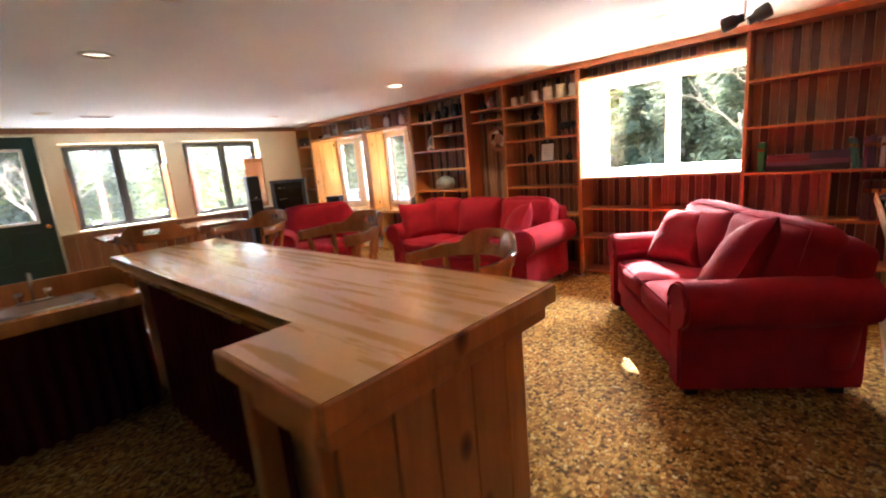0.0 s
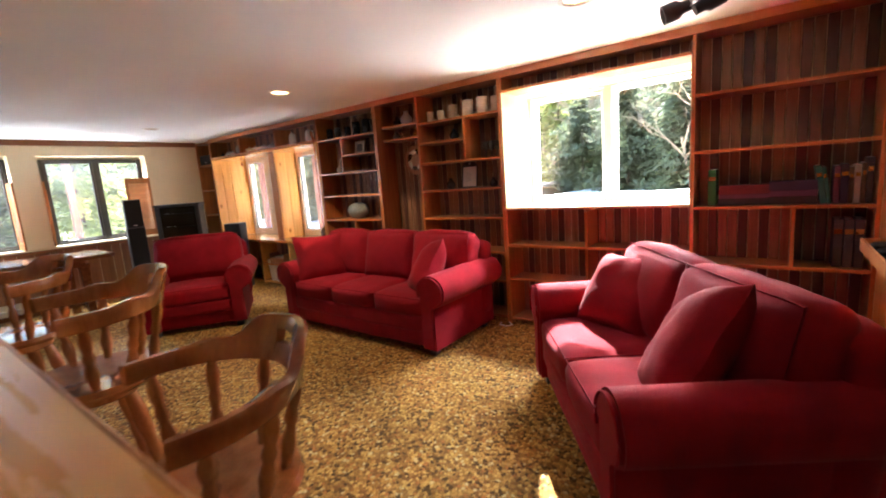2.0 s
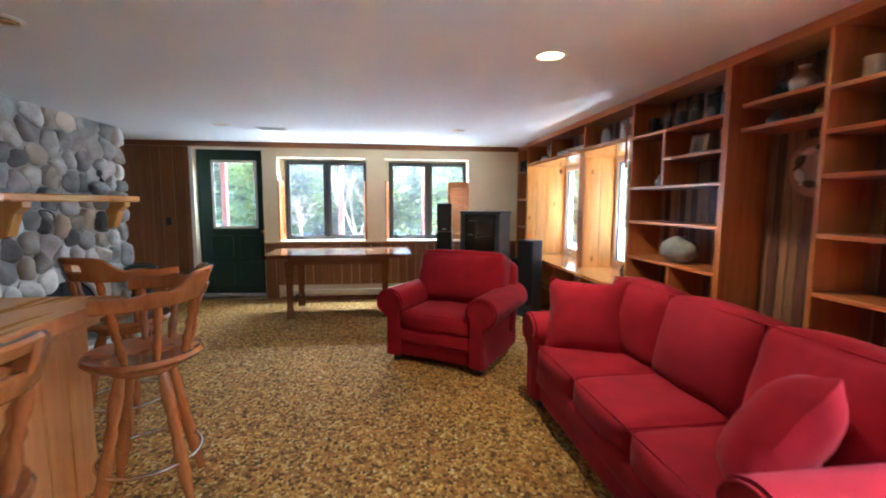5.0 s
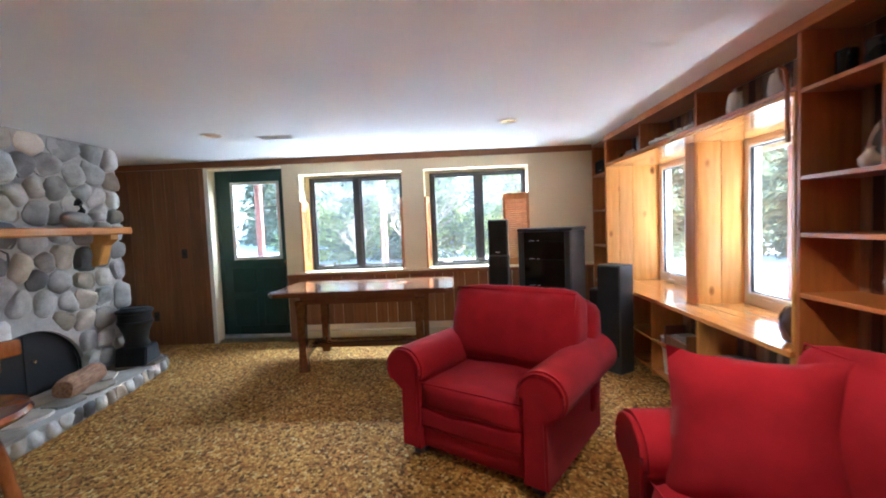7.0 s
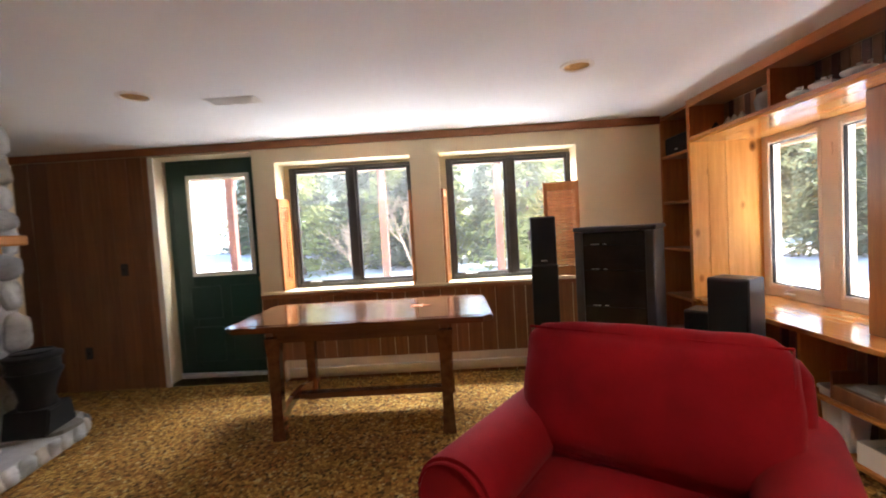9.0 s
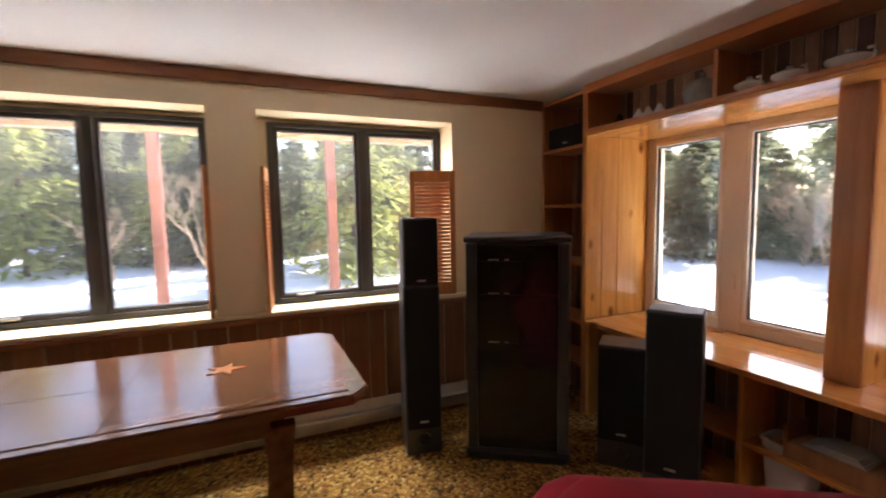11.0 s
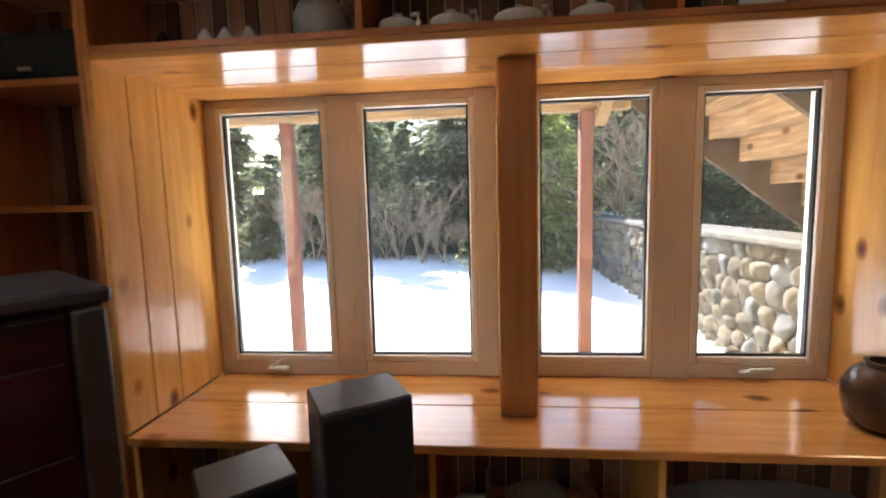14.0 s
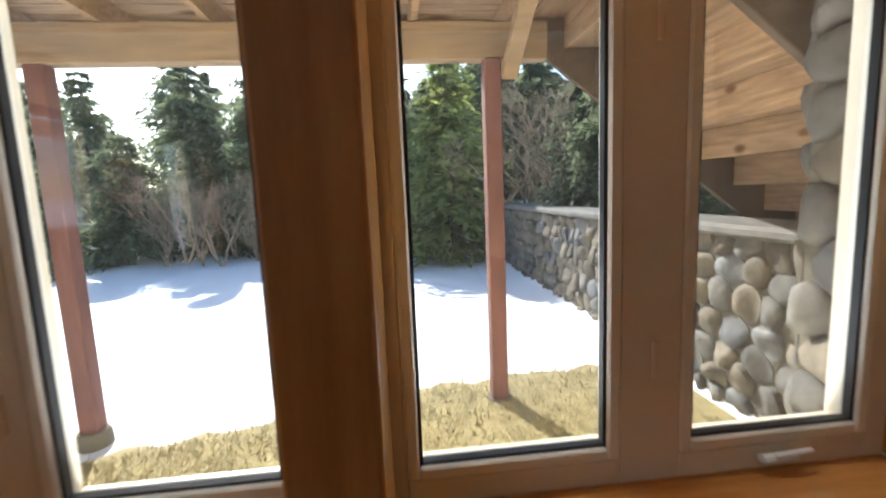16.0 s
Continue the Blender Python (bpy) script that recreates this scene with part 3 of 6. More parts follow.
# wall plates on the dark boards
for y, z in ((0.115, 1.153), (-0.301, 0.370)):
    s = thing("wall_plate", pose(WEST + 0.0125, y, z), "dark brown switch plate on the wooden boards", "switch plate")
    part("plate", box(0, 0.006, -0.036, 0.036, -0.058, 0.058, 0.003), BLACK, s)
    part("toggle", box(0.006, 0.016, -0.006, 0.006, -0.012, 0.012, 0.002), DARKCER, s)


def heater(m, length, label):
    h = thing("baseboard_heater", m, label, "heater")
    part("back_plate", box(0, length, 0, 0.012, 0.03, 0.2, 0.002), VINYL, h)
    part("cover", prism([(-0.06, 0.05), (-0.052, 0.05), (-0.052, 0.15), (-0.012, 0.19), (0, 0.19), (0, 0.2), (-0.016, 0.2), (-0.06, 0.156)], 0, length), VINYL, h, at=pose(0, 0, 0, 0, 0, -90))
    part("fin_pack", box(0.02, length - 0.02, -0.045, -0.005, 0.06, 0.13, 0.002), STEEL, h)
    part("end_cap", box(-0.02, 0, -0.065, 0.012, 0.02, 0.205, 0.004), VINYL, h)
    part("end_cap", box(length, length + 0.02, -0.065, 0.012, 0.02, 0.205, 0.004), VINYL, h)
    return h


heater(pose(WEST + 0.016, 1.62, 0, 0, 0, 90), 3.3, "cream metal baseboard heater along the wainscot")
heater(pose(EAST - 0.03, 5.0, 0, 0, 0, -90), 2.6, "cream metal baseboard heater along the end wall")


# ---- built-in bookcases along the north wall ----
T = 0.022


def backboards(parent, x0, x1, z0, z1, y=BACK):
    planks("plank", parent, x0, x1, z0, z1, lambda u: Matrix.Translation((u, y, 0)), 0.062, [STRIPE_A, STRIPE_B, STRIPE_A, STRIPE_A, STRIPE_B], 0.01, 0.004, 0.0)


def bookcase(name, x0, x1, z0, z1, shelves, dividers=(), label="", sides=(1, 1), y0=FACE, back=True, skirt=True):
    """shelves: (height of top, from, to); dividers: (x, from z, to z)."""
    b = thing(name, pose(0, 0, 0), label, "bookcase", "built-in bookcases")
    if sides[0]:
        part("side_panel", box(x0, x0 + T, y0, BACK, z0, z1, 0.002), SHELF_Z, b)
    if sides[1]:
        part("side_panel", box(x1 - T, x1, y0, BACK, z0, z1, 0.002), SHELF_Z, b)
    a, c = x0 + T * sides[0], x1 - T * sides[1]
    for z, s0, s1 in (list(shelves) + [(z1, None, None)] if z1 > 2 else shelves):
        part("shelf", box(a if s0 is None else s0, c if s1 is None else s1, y0 + 0.002, BACK - 0.012, z - T, z, 0.002), SHELF_X, b)
    for x, lo, hi in dividers:
        part("divider", box(x - T / 2, x + T / 2, y0 + 0.003, BACK - 0.012, lo, hi - T, 0.002), SHELF_Z, b)
    if back:
        backboards(b, a, c, z0, z1 - (T if z1 > 2 else 0))
    return b


N = None
TOP = 2.256
bookcase("bookcase", 1.09, EAST - 0.013, 0.0, TOP, [(1.838, N, N), (1.455, N, N), (1.068, N, N), (0.668, N, N), (0.3, N, N), (0.06, N, N)], [(1.67, 0.668, 1.068)],
         "orange stained built-in bookcase with striped boards and some books")
bookcase("window_bookcase", -0.405, 1.088, 0.0, 1.066, [(0.75, N, N), (0.437, N, N), (0.05, N, N)], [(0.34, 0.437, 0.75), (0.34, 0.05, 0.437), (0.34, 0.75, 1.066)],
         "empty low orange bookcase below the sunny window", (1, 0))
bookcase("window_valance", -0.405, 1.088, 2.10, TOP, [(2.122, N, N)], (), "shallow striped board cubby above the sunny window", (1, 0), back=False)
backboards(bpy.data.objects["window_valance"], -0.38, 1.085, 2.124, TOP - T, FACE + 0.2)
bookcase("bookcase", -1.38, -0.407, 0.0, TOP, [(1.965, N, N), (1.768, N, -0.815), (1.565, N, N), (1.285, N, N), (1.005, N, N), (0.68, N, N), (0.4, N, N), (0.06, N, N)], [(-0.805, 1.565, 1.965)],
         "built-in bookcase with a row of white mugs on top")
bookcase("tall_niche", -1.975, -1.382, 0.0, TOP, [(1.99, -1.86, N), (1.852, -1.86, N), (0.06, N, N)], (), "narrow built-in niche with two small shelves", (1, 0))
bookcase("bookcase", -3.0, -1.977, 0.0, TOP, [(1.967, N, N), (1.758, -2.56, N), (1.557, N, N), (1.285, N, N), (0.992, N, N), (0.68, N, N), (0.35, N, N), (0.06, N, N)], [(-2.57, 1.557, 1.967), (-2.45, 0.68, 0.992)],
         "built-in bookcase with dark steins, pictures and a carved stone")
bookcase("corner_shelf", WEST + 0.002, -5.722, 0.0, TOP, [(1.9, N, N), (1.49, N, N), (1.08, N, N), (0.66, N, N), (0.35, N, N)], (), "small corner bookcase beside the bay window", (1, 1))
upper = bookcase("upper_cubbies", -5.72, -3.002, 1.968, TOP, [(1.99, N, N)], [(-4.82, 1.99, 2.236), (-3.9, 1.99, 2.236)], "row of open cubbies above the bay window holding ornaments", (1, 0))

# the bay: desk board, pine reveals, soffit and post
desk = thing("window_desk", pose(0, 0, 0), "long glossy knotty pine desk board under the bay window", "desk")
for y0, y1 in ((FACE - 0.012, 5.47), (5.472, 5.8)):
    part("board", box(-5.698, -3.03, y0, y1, 0.655, 0.687, 0.004), PINE_X, desk)
under = thing("under_desk_shelves", pose(0, 0, 0), "open pine cubbies below the long window desk", "shelf unit")
for x in (-5.7 + T, -5.15, -4.63, -3.9, -3.03):
    part("divider", box(x - T, x, FACE + 0.01, BACK, 0.0, 0.653, 0.002), PINE_Z, under)
for x0, x1 in ((-5.15, -4.652), (-4.63, -3.922), (-3.9, -3.052)):
    for z in (0.33, 0.06):
        part("shelf", box(x0, x1, FACE + 0.012, BACK - 0.012, z - T, z, 0.002), PINE_X, under)
backboards(under, -5.69, -3.05, 0.0, 0.65)
lining = thing("bay_lining", pose(0, 0, 0), "knotty pine boards lining the bay window recess", "panelling")
for x0, x1 in ((-5.722, -5.70), (-3.03, -3.008)):
    for y0, y1 in ((FACE, 5.335), (5.337, 5.478), (5.48, 5.8)):
        part("board", box(x0, x1, y0, y1, 0.689, 1.965, 0.003), PINE_Z, lining)
for y0, y1 in ((FACE, 5.36), (5.362, 5.54), (5.542, 5.8)):
    part("soffit_board", box(-5.70, -3.03, y0, y1, 1.944, 1.966, 0.003), PINE_X, lining)
fin = thing("bay_partition", pose(0, 0, 0), "deep knotty pine partition between the two halves of the bay", "partition")
# darker bar pine on the front, standing for its shade against the windows
part("front_board", box(-4.407, -4.274, 5.385, 5.409, 0.687, 1.944, 0.006), BAR_PINE, fin)
for x0, x1 in ((-4.405, -4.381), (-4.300, -4.276)):
    for y0, y1 in ((5.41, 5.588), (5.59, 5.764)):
        part("side_board", box(x0, x1, y0, y1, 0.687, 1.944, 0.003), PINE_Z, fin)
part("core", box(-4.38, -4.301, 5.41, 5.764, 0.69, 1.94, 0), BAR_PINE, fin)


def bay_window():
    w = thing("window_3", pose(0, 0, 0), "beige framed bay window of four tall narrow casements", "window")
    w["kind"] = "structure"
    y0, y1, z0, z1 = 5.765, 5.88, 0.684, 1.947
    panes = [(-5.62, -5.165), (-4.972, -4.518), (-4.217, -3.772), (-3.56, -3.115)]
    edges = [-5.703] + [e for p in panes for e in (p[0] - 0.03, p[1] + 0.03)] + [-3.027]
    bm = bmesh.new()
    for a, b in zip(edges[::2], edges[1::2]):
        box(a, b, y0, y1, z0, z1, 0.004, bm)
    for a, b in panes:
        box(a - 0.03, b + 0.03, y0, y1, z0, 0.752, 0.004, bm)
        box(a - 0.03, b + 0.03, y0, y1, 1.91, z1, 0.004, bm)
    part("window_frame", bm, VINYL, w)
    for k, (a, b) in enumerate(panes):
        m = Matrix.Translation(((a + b) / 2, y0 - 0.004, 0.752))
        s = casement(w, m, b - a + 0.06, 1.158, SASH, 0.03, 0.06)
        bm = bmesh.new()
        for x0, x1, z0b, z1b in ((a - 0.002, a + 0.008, 0.78, 1.882), (b - 0.008, b + 0.002, 0.78, 1.882), (a, b, 0.78, 0.79), (a, b, 1.872, 1.882)):
            box(x0, x1, y0 + 0.008, y0 + 0.03, z0b, z1b, 0, bm)
        part("gasket", bm, BLACK, w, "black rubber glazing gasket")
    for x, a in ((-5.42, 35), (-3.34, 4)):
        c = part("crank", moved(box(-0.05, 0.05, -0.03, 0, 0, 0.022, 0.008), pose(x, y0, 0.708)), WHITE, w, "white plastic window crank")
        part("crank_arm", moved(box(0, 0.1, -0.008, 0.008, 0, 0.012, 0.004), pose(x - 0.02, y0 - 0.03, 0.728, 0, -a, 0)), WHITE, c)
    for x in (-5.05, -3.66):
        for z in (0.95, 1.7):
            part("lock", box(x - 0.008, x + 0.008, y0 - 0.008, y0, z, z + 0.09, 0.003), VINYL, w)
    return w


bay_window()


def sunny_window():
    w = thing("window_4", pose(0, 0, 0), "cream two-pane window with a wooden lining in full sun", "window")
    w["kind"] = "structure"
    y0, y1 = 5.74, 5.88
    for n_, bm in (("jamb", box(-0.406, -0.385, FACE, y0, 1.09, 2.1, 0.002)), ("jamb", box(1.084, 1.0895, FACE + 0.001, y0, 1.09, 2.1, 0)),
                   ("sill", box(-0.406, 1.084, FACE - 0.012, y0, 1.067, 1.09, 0.004)), ("head", box(-0.385, 1.084, 5.469, y0, 2.1, 2.121, 0.002))):
        part(n_, bm, PALE_PINE, w)
    bm = bmesh.new()
    for a, b, z0, z1 in ((-0.405, -0.36, 1.07, 2.12), (0.325, 0.4, 1.115, 2.08), (1.06, 1.088, 1.07, 2.12), (-0.36, 1.06, 1.07, 1.115), (-0.36, 1.06, 2.08, 2.12)):
        box(a, b, y0, y1, z0, z1, 0.004, bm)
    part("window_frame", bm, VINYL, w)
    for a, b in ((-0.36, 0.325), (0.4, 1.06)):
        casement(w, Matrix.Translation(((a + b) / 2, y0 + 0.06, 1.115)), b - a, 0.965, WHITE, 0.03, 0.05, CLEAR)
    part("stay_bar", box(0.3, 0.95, 5.73, 5.74, 1.098, 1.112, 0.003), STEEL, w, "thin metal window stay")


sunny_window()


# ---- ceiling fittings ----
def downlight(x, y, lit, label):
    d_ = thing("recessed_downlight", pose(x, y, CEIL), label, "ceiling light", "recessed ceiling lights")
    part("trim_ring", moved(lathe([(0.075, -0.001), (0.1, -0.001), (0.1, -0.005), (0.078, -0.01), (0.072, -0.003)], 32, False), pose(0, 0, 0)), WHITE, d_, smooth=True)
    part("reflector", lathe([(0.073, -0.002), (0.068, -0.0015), (0.02, -0.001)], 32), BRASS if not lit else LAMP_ON, d_, "brass coloured reflector")
    return d_


LAMP_ON = glow_mat("lit_bulb", (1.0, 0.66, 0.25), 1.6)
for x, y, lit in ((0.695, 4.11, 0), (-2.075, 4.13, 1), (-4.74, 4.03, 0), (-1.95, 1.37, 0), (-0.66, 1.42, 0), (-4.76, 1.36, 0)):
    downlight(x, y, lit, "recessed ceiling light with brass reflector, switched on" if lit else "recessed ceiling light with brass reflector, switched off")
bulb = new("bulb", bpy.data.lights.new("bulb", "SPOT"))
bulb.data.energy, bulb.data.color, bulb.data.spot_size, bulb.data.shadow_soft_size = 12.0, (1.0, 0.75, 0.45), radians(110), 0.05
bulb.location = (-2.075, 4.13, CEIL - 0.012)
v = thing("ceiling_vent", pose(-4.957, 1.868, CEIL), "white metal ceiling air vent", "vent")
part("frame", box(-0.07, 0.07, -0.17, 0.17, -0.006, -0.001, 0.003), WHITE, v)
for k in range(6):
    part("slat", moved(box(-0.008, 0.008, -0.14, 0.14, -0.001, 0.001, 0), pose(-0.05 + 0.02 * k, 0, -0.0095, 0, 10)), WHITE, v)


# ---- upholstery ----
def rolled_arm(side, depth, h=0.665):
    """A scroll arm; side +1 rolls towards +x."""
    pts = [(-0.075, 0.06), (-0.075, h - 0.17)]
    cx, cz, r = 0.03, h - 0.13, 0.13
    for k in range(29):
        a = math.radians(205 - k * 8.75)
        pts.append((cx + r * math.cos(a) * 1.05, cz + r * math.sin(a)))
    pts += [(0.055, h - 0.27), (0.06, 0.06)]
    bm = prism([(x * side, z) for x, z in pts], -depth / 2, depth / 2, 0.014, 2)
    for v_ in bm.verts:
        v_.co += noise.noise_vector(v_.co * 5) * 0.006
    return bm


def sofa(name, m, width, seats, depth, label, category, group="", rise=0.0):
    """Faces -y, the middle of its front edge at the origin's side y = -depth/2."""
    s = thing(name, m, label, category, group)
    inner = width - 0.42
    part("base", cushion(width - 0.2, depth - 0.08, 0.26, 0.03, 0.006, 6), RED, s, at=pose(0, 0.02, 0.18), smooth=True)
    part("front_rail", cushion(inner + 0.02, 0.05, 0.13, 0.02, 0.006, 6), RED, s, at=pose(0, -depth / 2 + 0.06, 0.25), smooth=True)
    part("back_frame", cushion(width - 0.14, 0.22, 0.72, 0.085, 0.015, 8), RED, s, at=pose(0, depth / 2 - 0.11, 0.475 + rise, -6), smooth=True)
    for sd in (-1, 1):
        arm = part("arm", rolled_arm(sd, depth - 0.02), RED, s, at=pose(sd * (width / 2 - 0.14), 0, 0), smooth=True)
        loop = [(sd * (0.03 + 0.122 * math.cos(math.radians(205 - k * 17.5))), -depth / 2 + 0.006, 0.535 + 0.117 * math.sin(math.radians(205 - k * 17.5))) for k in range(15)]
        part("piping", tube(loop, 0.006, 6), RED, arm, smooth=True)
    cw = inner / seats
    for k in range(seats):
        x = -inner / 2 + cw * (k + 0.5)
        c = part("seat_cushion", cushion(cw - 0.006, depth - 0.24, 0.17, 0.045, 0.022, 10), RED, s, at=pose(x, -0.085, 0.385), smooth=True)
        hw, hy = cw / 2 - 0.012, (depth - 0.24) / 2 - 0.01
        part("piping", tube([(-hw, -hy, 0.072), (hw, -hy, 0.072), (hw, hy, 0.072), (-hw, hy, 0.072)], 0.006, 6, True), RED, c, smooth=True)
        bw = (inner + 0.17) / seats
        x = -(inner + 0.17) / 2 + bw * (k + 0.5)
        b = part("back_cushion", cushion(bw + 0.025, 0.25, 0.48, 0.075, 0.06, 12, rough=0.014, flat=True), RED, s, at=pose(x, depth / 2 - 0.255, 0.665 + rise, -13, 0, random.uniform(-1.5, 1.5)), smooth=True)
        hw, hz = bw / 2 - 0.001, 0.228
        part("piping", tube([(-hw, -0.092, -hz), (hw, -0.092, -hz), (hw, -0.092, hz), (-hw, -0.092, hz)], 0.006, 6, True), RED, b, smooth=True)
    for x in (-1, 1):
        for y in (-1, 1):
            part("foot", box(-0.035, 0.035, -0.035, 0.035, 0, 0.07, 0.006), BLACK, s, "dark wooden block foot", at=pose(x * (width / 2 - 0.16), y * (depth / 2 - 0.1), 0))
    return s


def pillow(m, size, label):
    """A soft square pillow about its centre, thin at the seams with pinched corners."""
    bm = bmesh.new()
    bmesh.ops.create_grid(bm, x_segments=14, y_segments=14, size=1)
    top = bm.verts[:]
    r = bmesh.ops.duplicate(bm, geom=bm.faces[:])
    for v_ in bm.verts:
        u, w = v_.co.x, v_.co.y
        t_ = (max(0, 1 - u ** 4) * max(0, 1 - w ** 4)) ** 0.6
        sgn = 1 if v_ in set(top) else -1
        k = 1 + 0.07 * (u * u * w * w) - 0.05 * (u * u + w * w - 2 * u * u * w * w) * 0.6
        v_.co = Vector((u * k * size / 2, w * k * size / 2, sgn * 0.12 * t_))
        v_.co += noise.noise_vector(v_.co * 9) * 0.012
    bmesh.ops.remove_doubles(bm, verts=bm.verts, dist=0.012)
    ob = part("throw_pillow", bm, RED, smooth=True, at=m)
    return tagged(ob, label, "pillow", "red throw pillows")


# the three-seat sofa before the bookcases, the armchair, the loveseat in the sun
M_SOFA = pose(-1.485, 4.62, 0)
sofa("sofa", M_SOFA, 2.13, 3, 0.93, "red fabric three-seat sofa with rolled arms before the bookcases", "sofa")
M_CHAIR = Matrix.Translation((-3.515, 3.8, 0)) @ pose(0, 0, 0, 0, 0, 56)
sofa("armchair", M_CHAIR, 1.1, 1, 0.9, "red fabric armchair with rolled arms and piped cushions", "armchair", rise=0.04)
M_LOVE = Matrix.Translation((1.11, 3.88, 0)) @ pose(0, 0, 0, 0, 0, -55.3)
sofa("loveseat", M_LOVE, 1.68, 2, 0.93, "red fabric two-seat sofa partly lit by the sun", "sofa")
pillow(M_SOFA @ pose(-0.76, -0.12, 0.66, 68, 0, 62), 0.5, "red square throw pillow leaning on the sofa arm")
pillow(M_SOFA @ pose(0.66, -0.1, 0.62, 58, -22, -40), 0.46, "red square throw pillow leaning on the sofa arm")
pillow(M_LOVE @ pose(-0.43, 0.02, 0.66, 54, 0, 30), 0.46, "red throw pillow in bright sun on the loveseat")
pillow(M_LOVE @ pose(0.38, -0.01, 0.645, 58, -18, -14), 0.54, "red throw pillow leaning on the loveseat arm")



# ---- the bar ----
BT = 0.957
bar = thing("bar_counter", pose(0, 0, 0), "L-shaped bar with glossy maple top and knotty pine boards", "bar")
ys = [1.172, 1.345, 1.52, 1.69, 1.862]
top = part("bar_top", box(-1.87, 1.05, 1.172, 1.862, BT - 0.062, BT - 0.004, 0.004), BAR_TOP, bar)
for a, b in zip(ys, ys[1:]):
    part("board", box(-1.868, 1.048, a, b - 0.0003, BT - 0.03, BT, 0.0004), BAR_TOP, top)
leg_top = part("return_top", box(0.56, 1.05, 0.955, 1.1715, BT - 0.062, BT, 0.0006), BAR_TOP, bar)
part("edge_band", box(-1.872, 1.054, 1.862, 1.876, BT - 0.066, BT, 0.005), BAR_PINE, top)
part("edge_band", box(1.05, 1.064, 0.953, 1.876, BT - 0.066, BT, 0.005), BAR_PINE, top)
part("edge_band", box(0.55, 1.05, 0.94, 0.955, BT - 0.066, BT, 0.005), BAR_PINE, top)
part("carcass", box(-1.80, 0.96, 1.28, 1.70, 0.0, BT - 0.064, 0), BAR_PINE, bar)
planks("plank", bar, -1.82, 0.985, 0.0, BT - 0.12, lambda u: Matrix.Translation((u, 1.725, 0)), 0.15, [BAR_PINE], 0.022, 0.005, 0.3)
planks("plank", bar, 1.0, 1.745, 0.0, BT - 0.12, lambda u: Matrix.Translation((0.985, u, 0)) @ pose(0, 0, 0, 0, 0, 90), 0.145, [BAR_PINE], 0.022, 0.005, 0.3)
part("apron", box(0.99, 1.035, 0.97, 1.85, BT - 0.125, BT - 0.066, 0.004), BAR_PINE, bar)
part("apron", box(-1.83, 0.99, 1.73, 1.78, BT - 0.125, BT - 0.066, 0.004), BAR_PINE, bar)
part("return_post", box(0.585, 0.645, 0.975, 1.04, 0.0, BT - 0.064, 0.005), BAR_PINE, bar)
part("return_rail", box(0.645, 0.985, 0.98, 1.005, BT - 0.16, BT - 0.066, 0.004), BAR_PINE, bar)
part("return_shelf", box(0.6, 0.96, 0.99, 1.27, 0.32, 0.345, 0.003), BAR_PINE, bar)
part("corner_stile", box(0.955, 0.992, 0.965, 1.003, 0.0, BT - 0.066, 0.004), BAR_PINE, bar)
part("curtain_rod", moved(lathe([(0.008, 0), (0.008, 2.3)], 10), pose(-1.78, 1.2, BT - 0.1, 0, 90)), BRASS, bar, "thin brass curtain rod", True)
for x in (-1.7, -0.6, 0.42):
    part("rod_bracket", box(x - 0.012, x + 0.012, 1.185, 1.28, BT - 0.112, BT - 0.09, 0.003), BRASS, bar)


def curtain(m, length, height, label):
    bm = bmesh.new()
    n_ = int(length / 0.012)
    rows = [[bm.verts.new((length * k / n_, 0.016 * math.sin(k * 0.9 + 2 * noise.noise((k * 0.12, z, 0))) * (0.6 + 0.8 * (1 - z)), z * height)) for k in range(n_ + 1)] for z in (0, 0.35, 0.7, 0.95, 1.0)]
    for lo, hi in zip(rows, rows[1:]):
        for k in range(n_):
            bm.faces.new((lo[k], lo[k + 1], hi[k + 1], hi[k]))
    bmesh.ops.solidify(bm, geom=bm.faces[:], thickness=0.004)
    return tagged(part("curtain", bm, CURTAIN, smooth=True, at=m), label, "curtain", "maroon bar curtains")


curtain(pose(-1.33, 1.235, 0.02), 1.6, BT - 0.115, "dark maroon gathered curtain hanging under the bar")
curtain(pose(-1.42, -0.1, 0.02, 0, 0, 90), 1.3, 0.68, "dark maroon gathered curtain hanging under the sink counter")

# the sink counter
sc = thing("sink_counter", pose(0, 0, 0), "low pine counter with a set-in steel sink", "counter")
bm = bmesh.new()
for x0, x1, y0, y1 in ((-1.87, -1.365, 1.0, 1.2), (-1.87, -1.365, -0.88, 0.5), (-1.87, -1.78, 0.5, 1.0), (-1.44, -1.365, 0.5, 1.0)):
    box(x0, x1, y0, y1, 0.735, 0.775, 0.002, bm)
part("worktop", bm, BAR_TOP, sc)
part("nosing", box(-1.365, -1.35, -0.88, 1.2, 0.70, 0.778, 0.004), BAR_PINE, sc)
part("carcass", box(-1.85, -1.46, -0.88, 1.2, 0.0, 0.55, 0), BAR_PINE, sc)
part("back_panel", box(-1.872, -1.852, -0.88, 1.27, 0.0, 0.9, 0.003), BAR_PINE, sc)
sk = thing("sink", pose(-1.61, 0.75, 0.777), "oval stainless steel bar sink with a swan-neck tap", "sink")
bm = bmesh.new()
rings = []
for sx, sy, z in ((0.175, 0.26, 0.0), (0.17, 0.255, 0.006), (0.135, 0.205, 0.004), (0.12, 0.19, -0.05), (0.1, 0.16, -0.13), (0.02, 0.02, -0.14)):
    rings.append([bm.verts.new((sx * math.copysign(abs(math.cos(a)) ** 0.6, math.cos(a)), sy * math.copysign(abs(math.sin(a)) ** 0.6, math.sin(a)), z)) for a in [2 * math.pi * k / 40 for k in range(40)]])
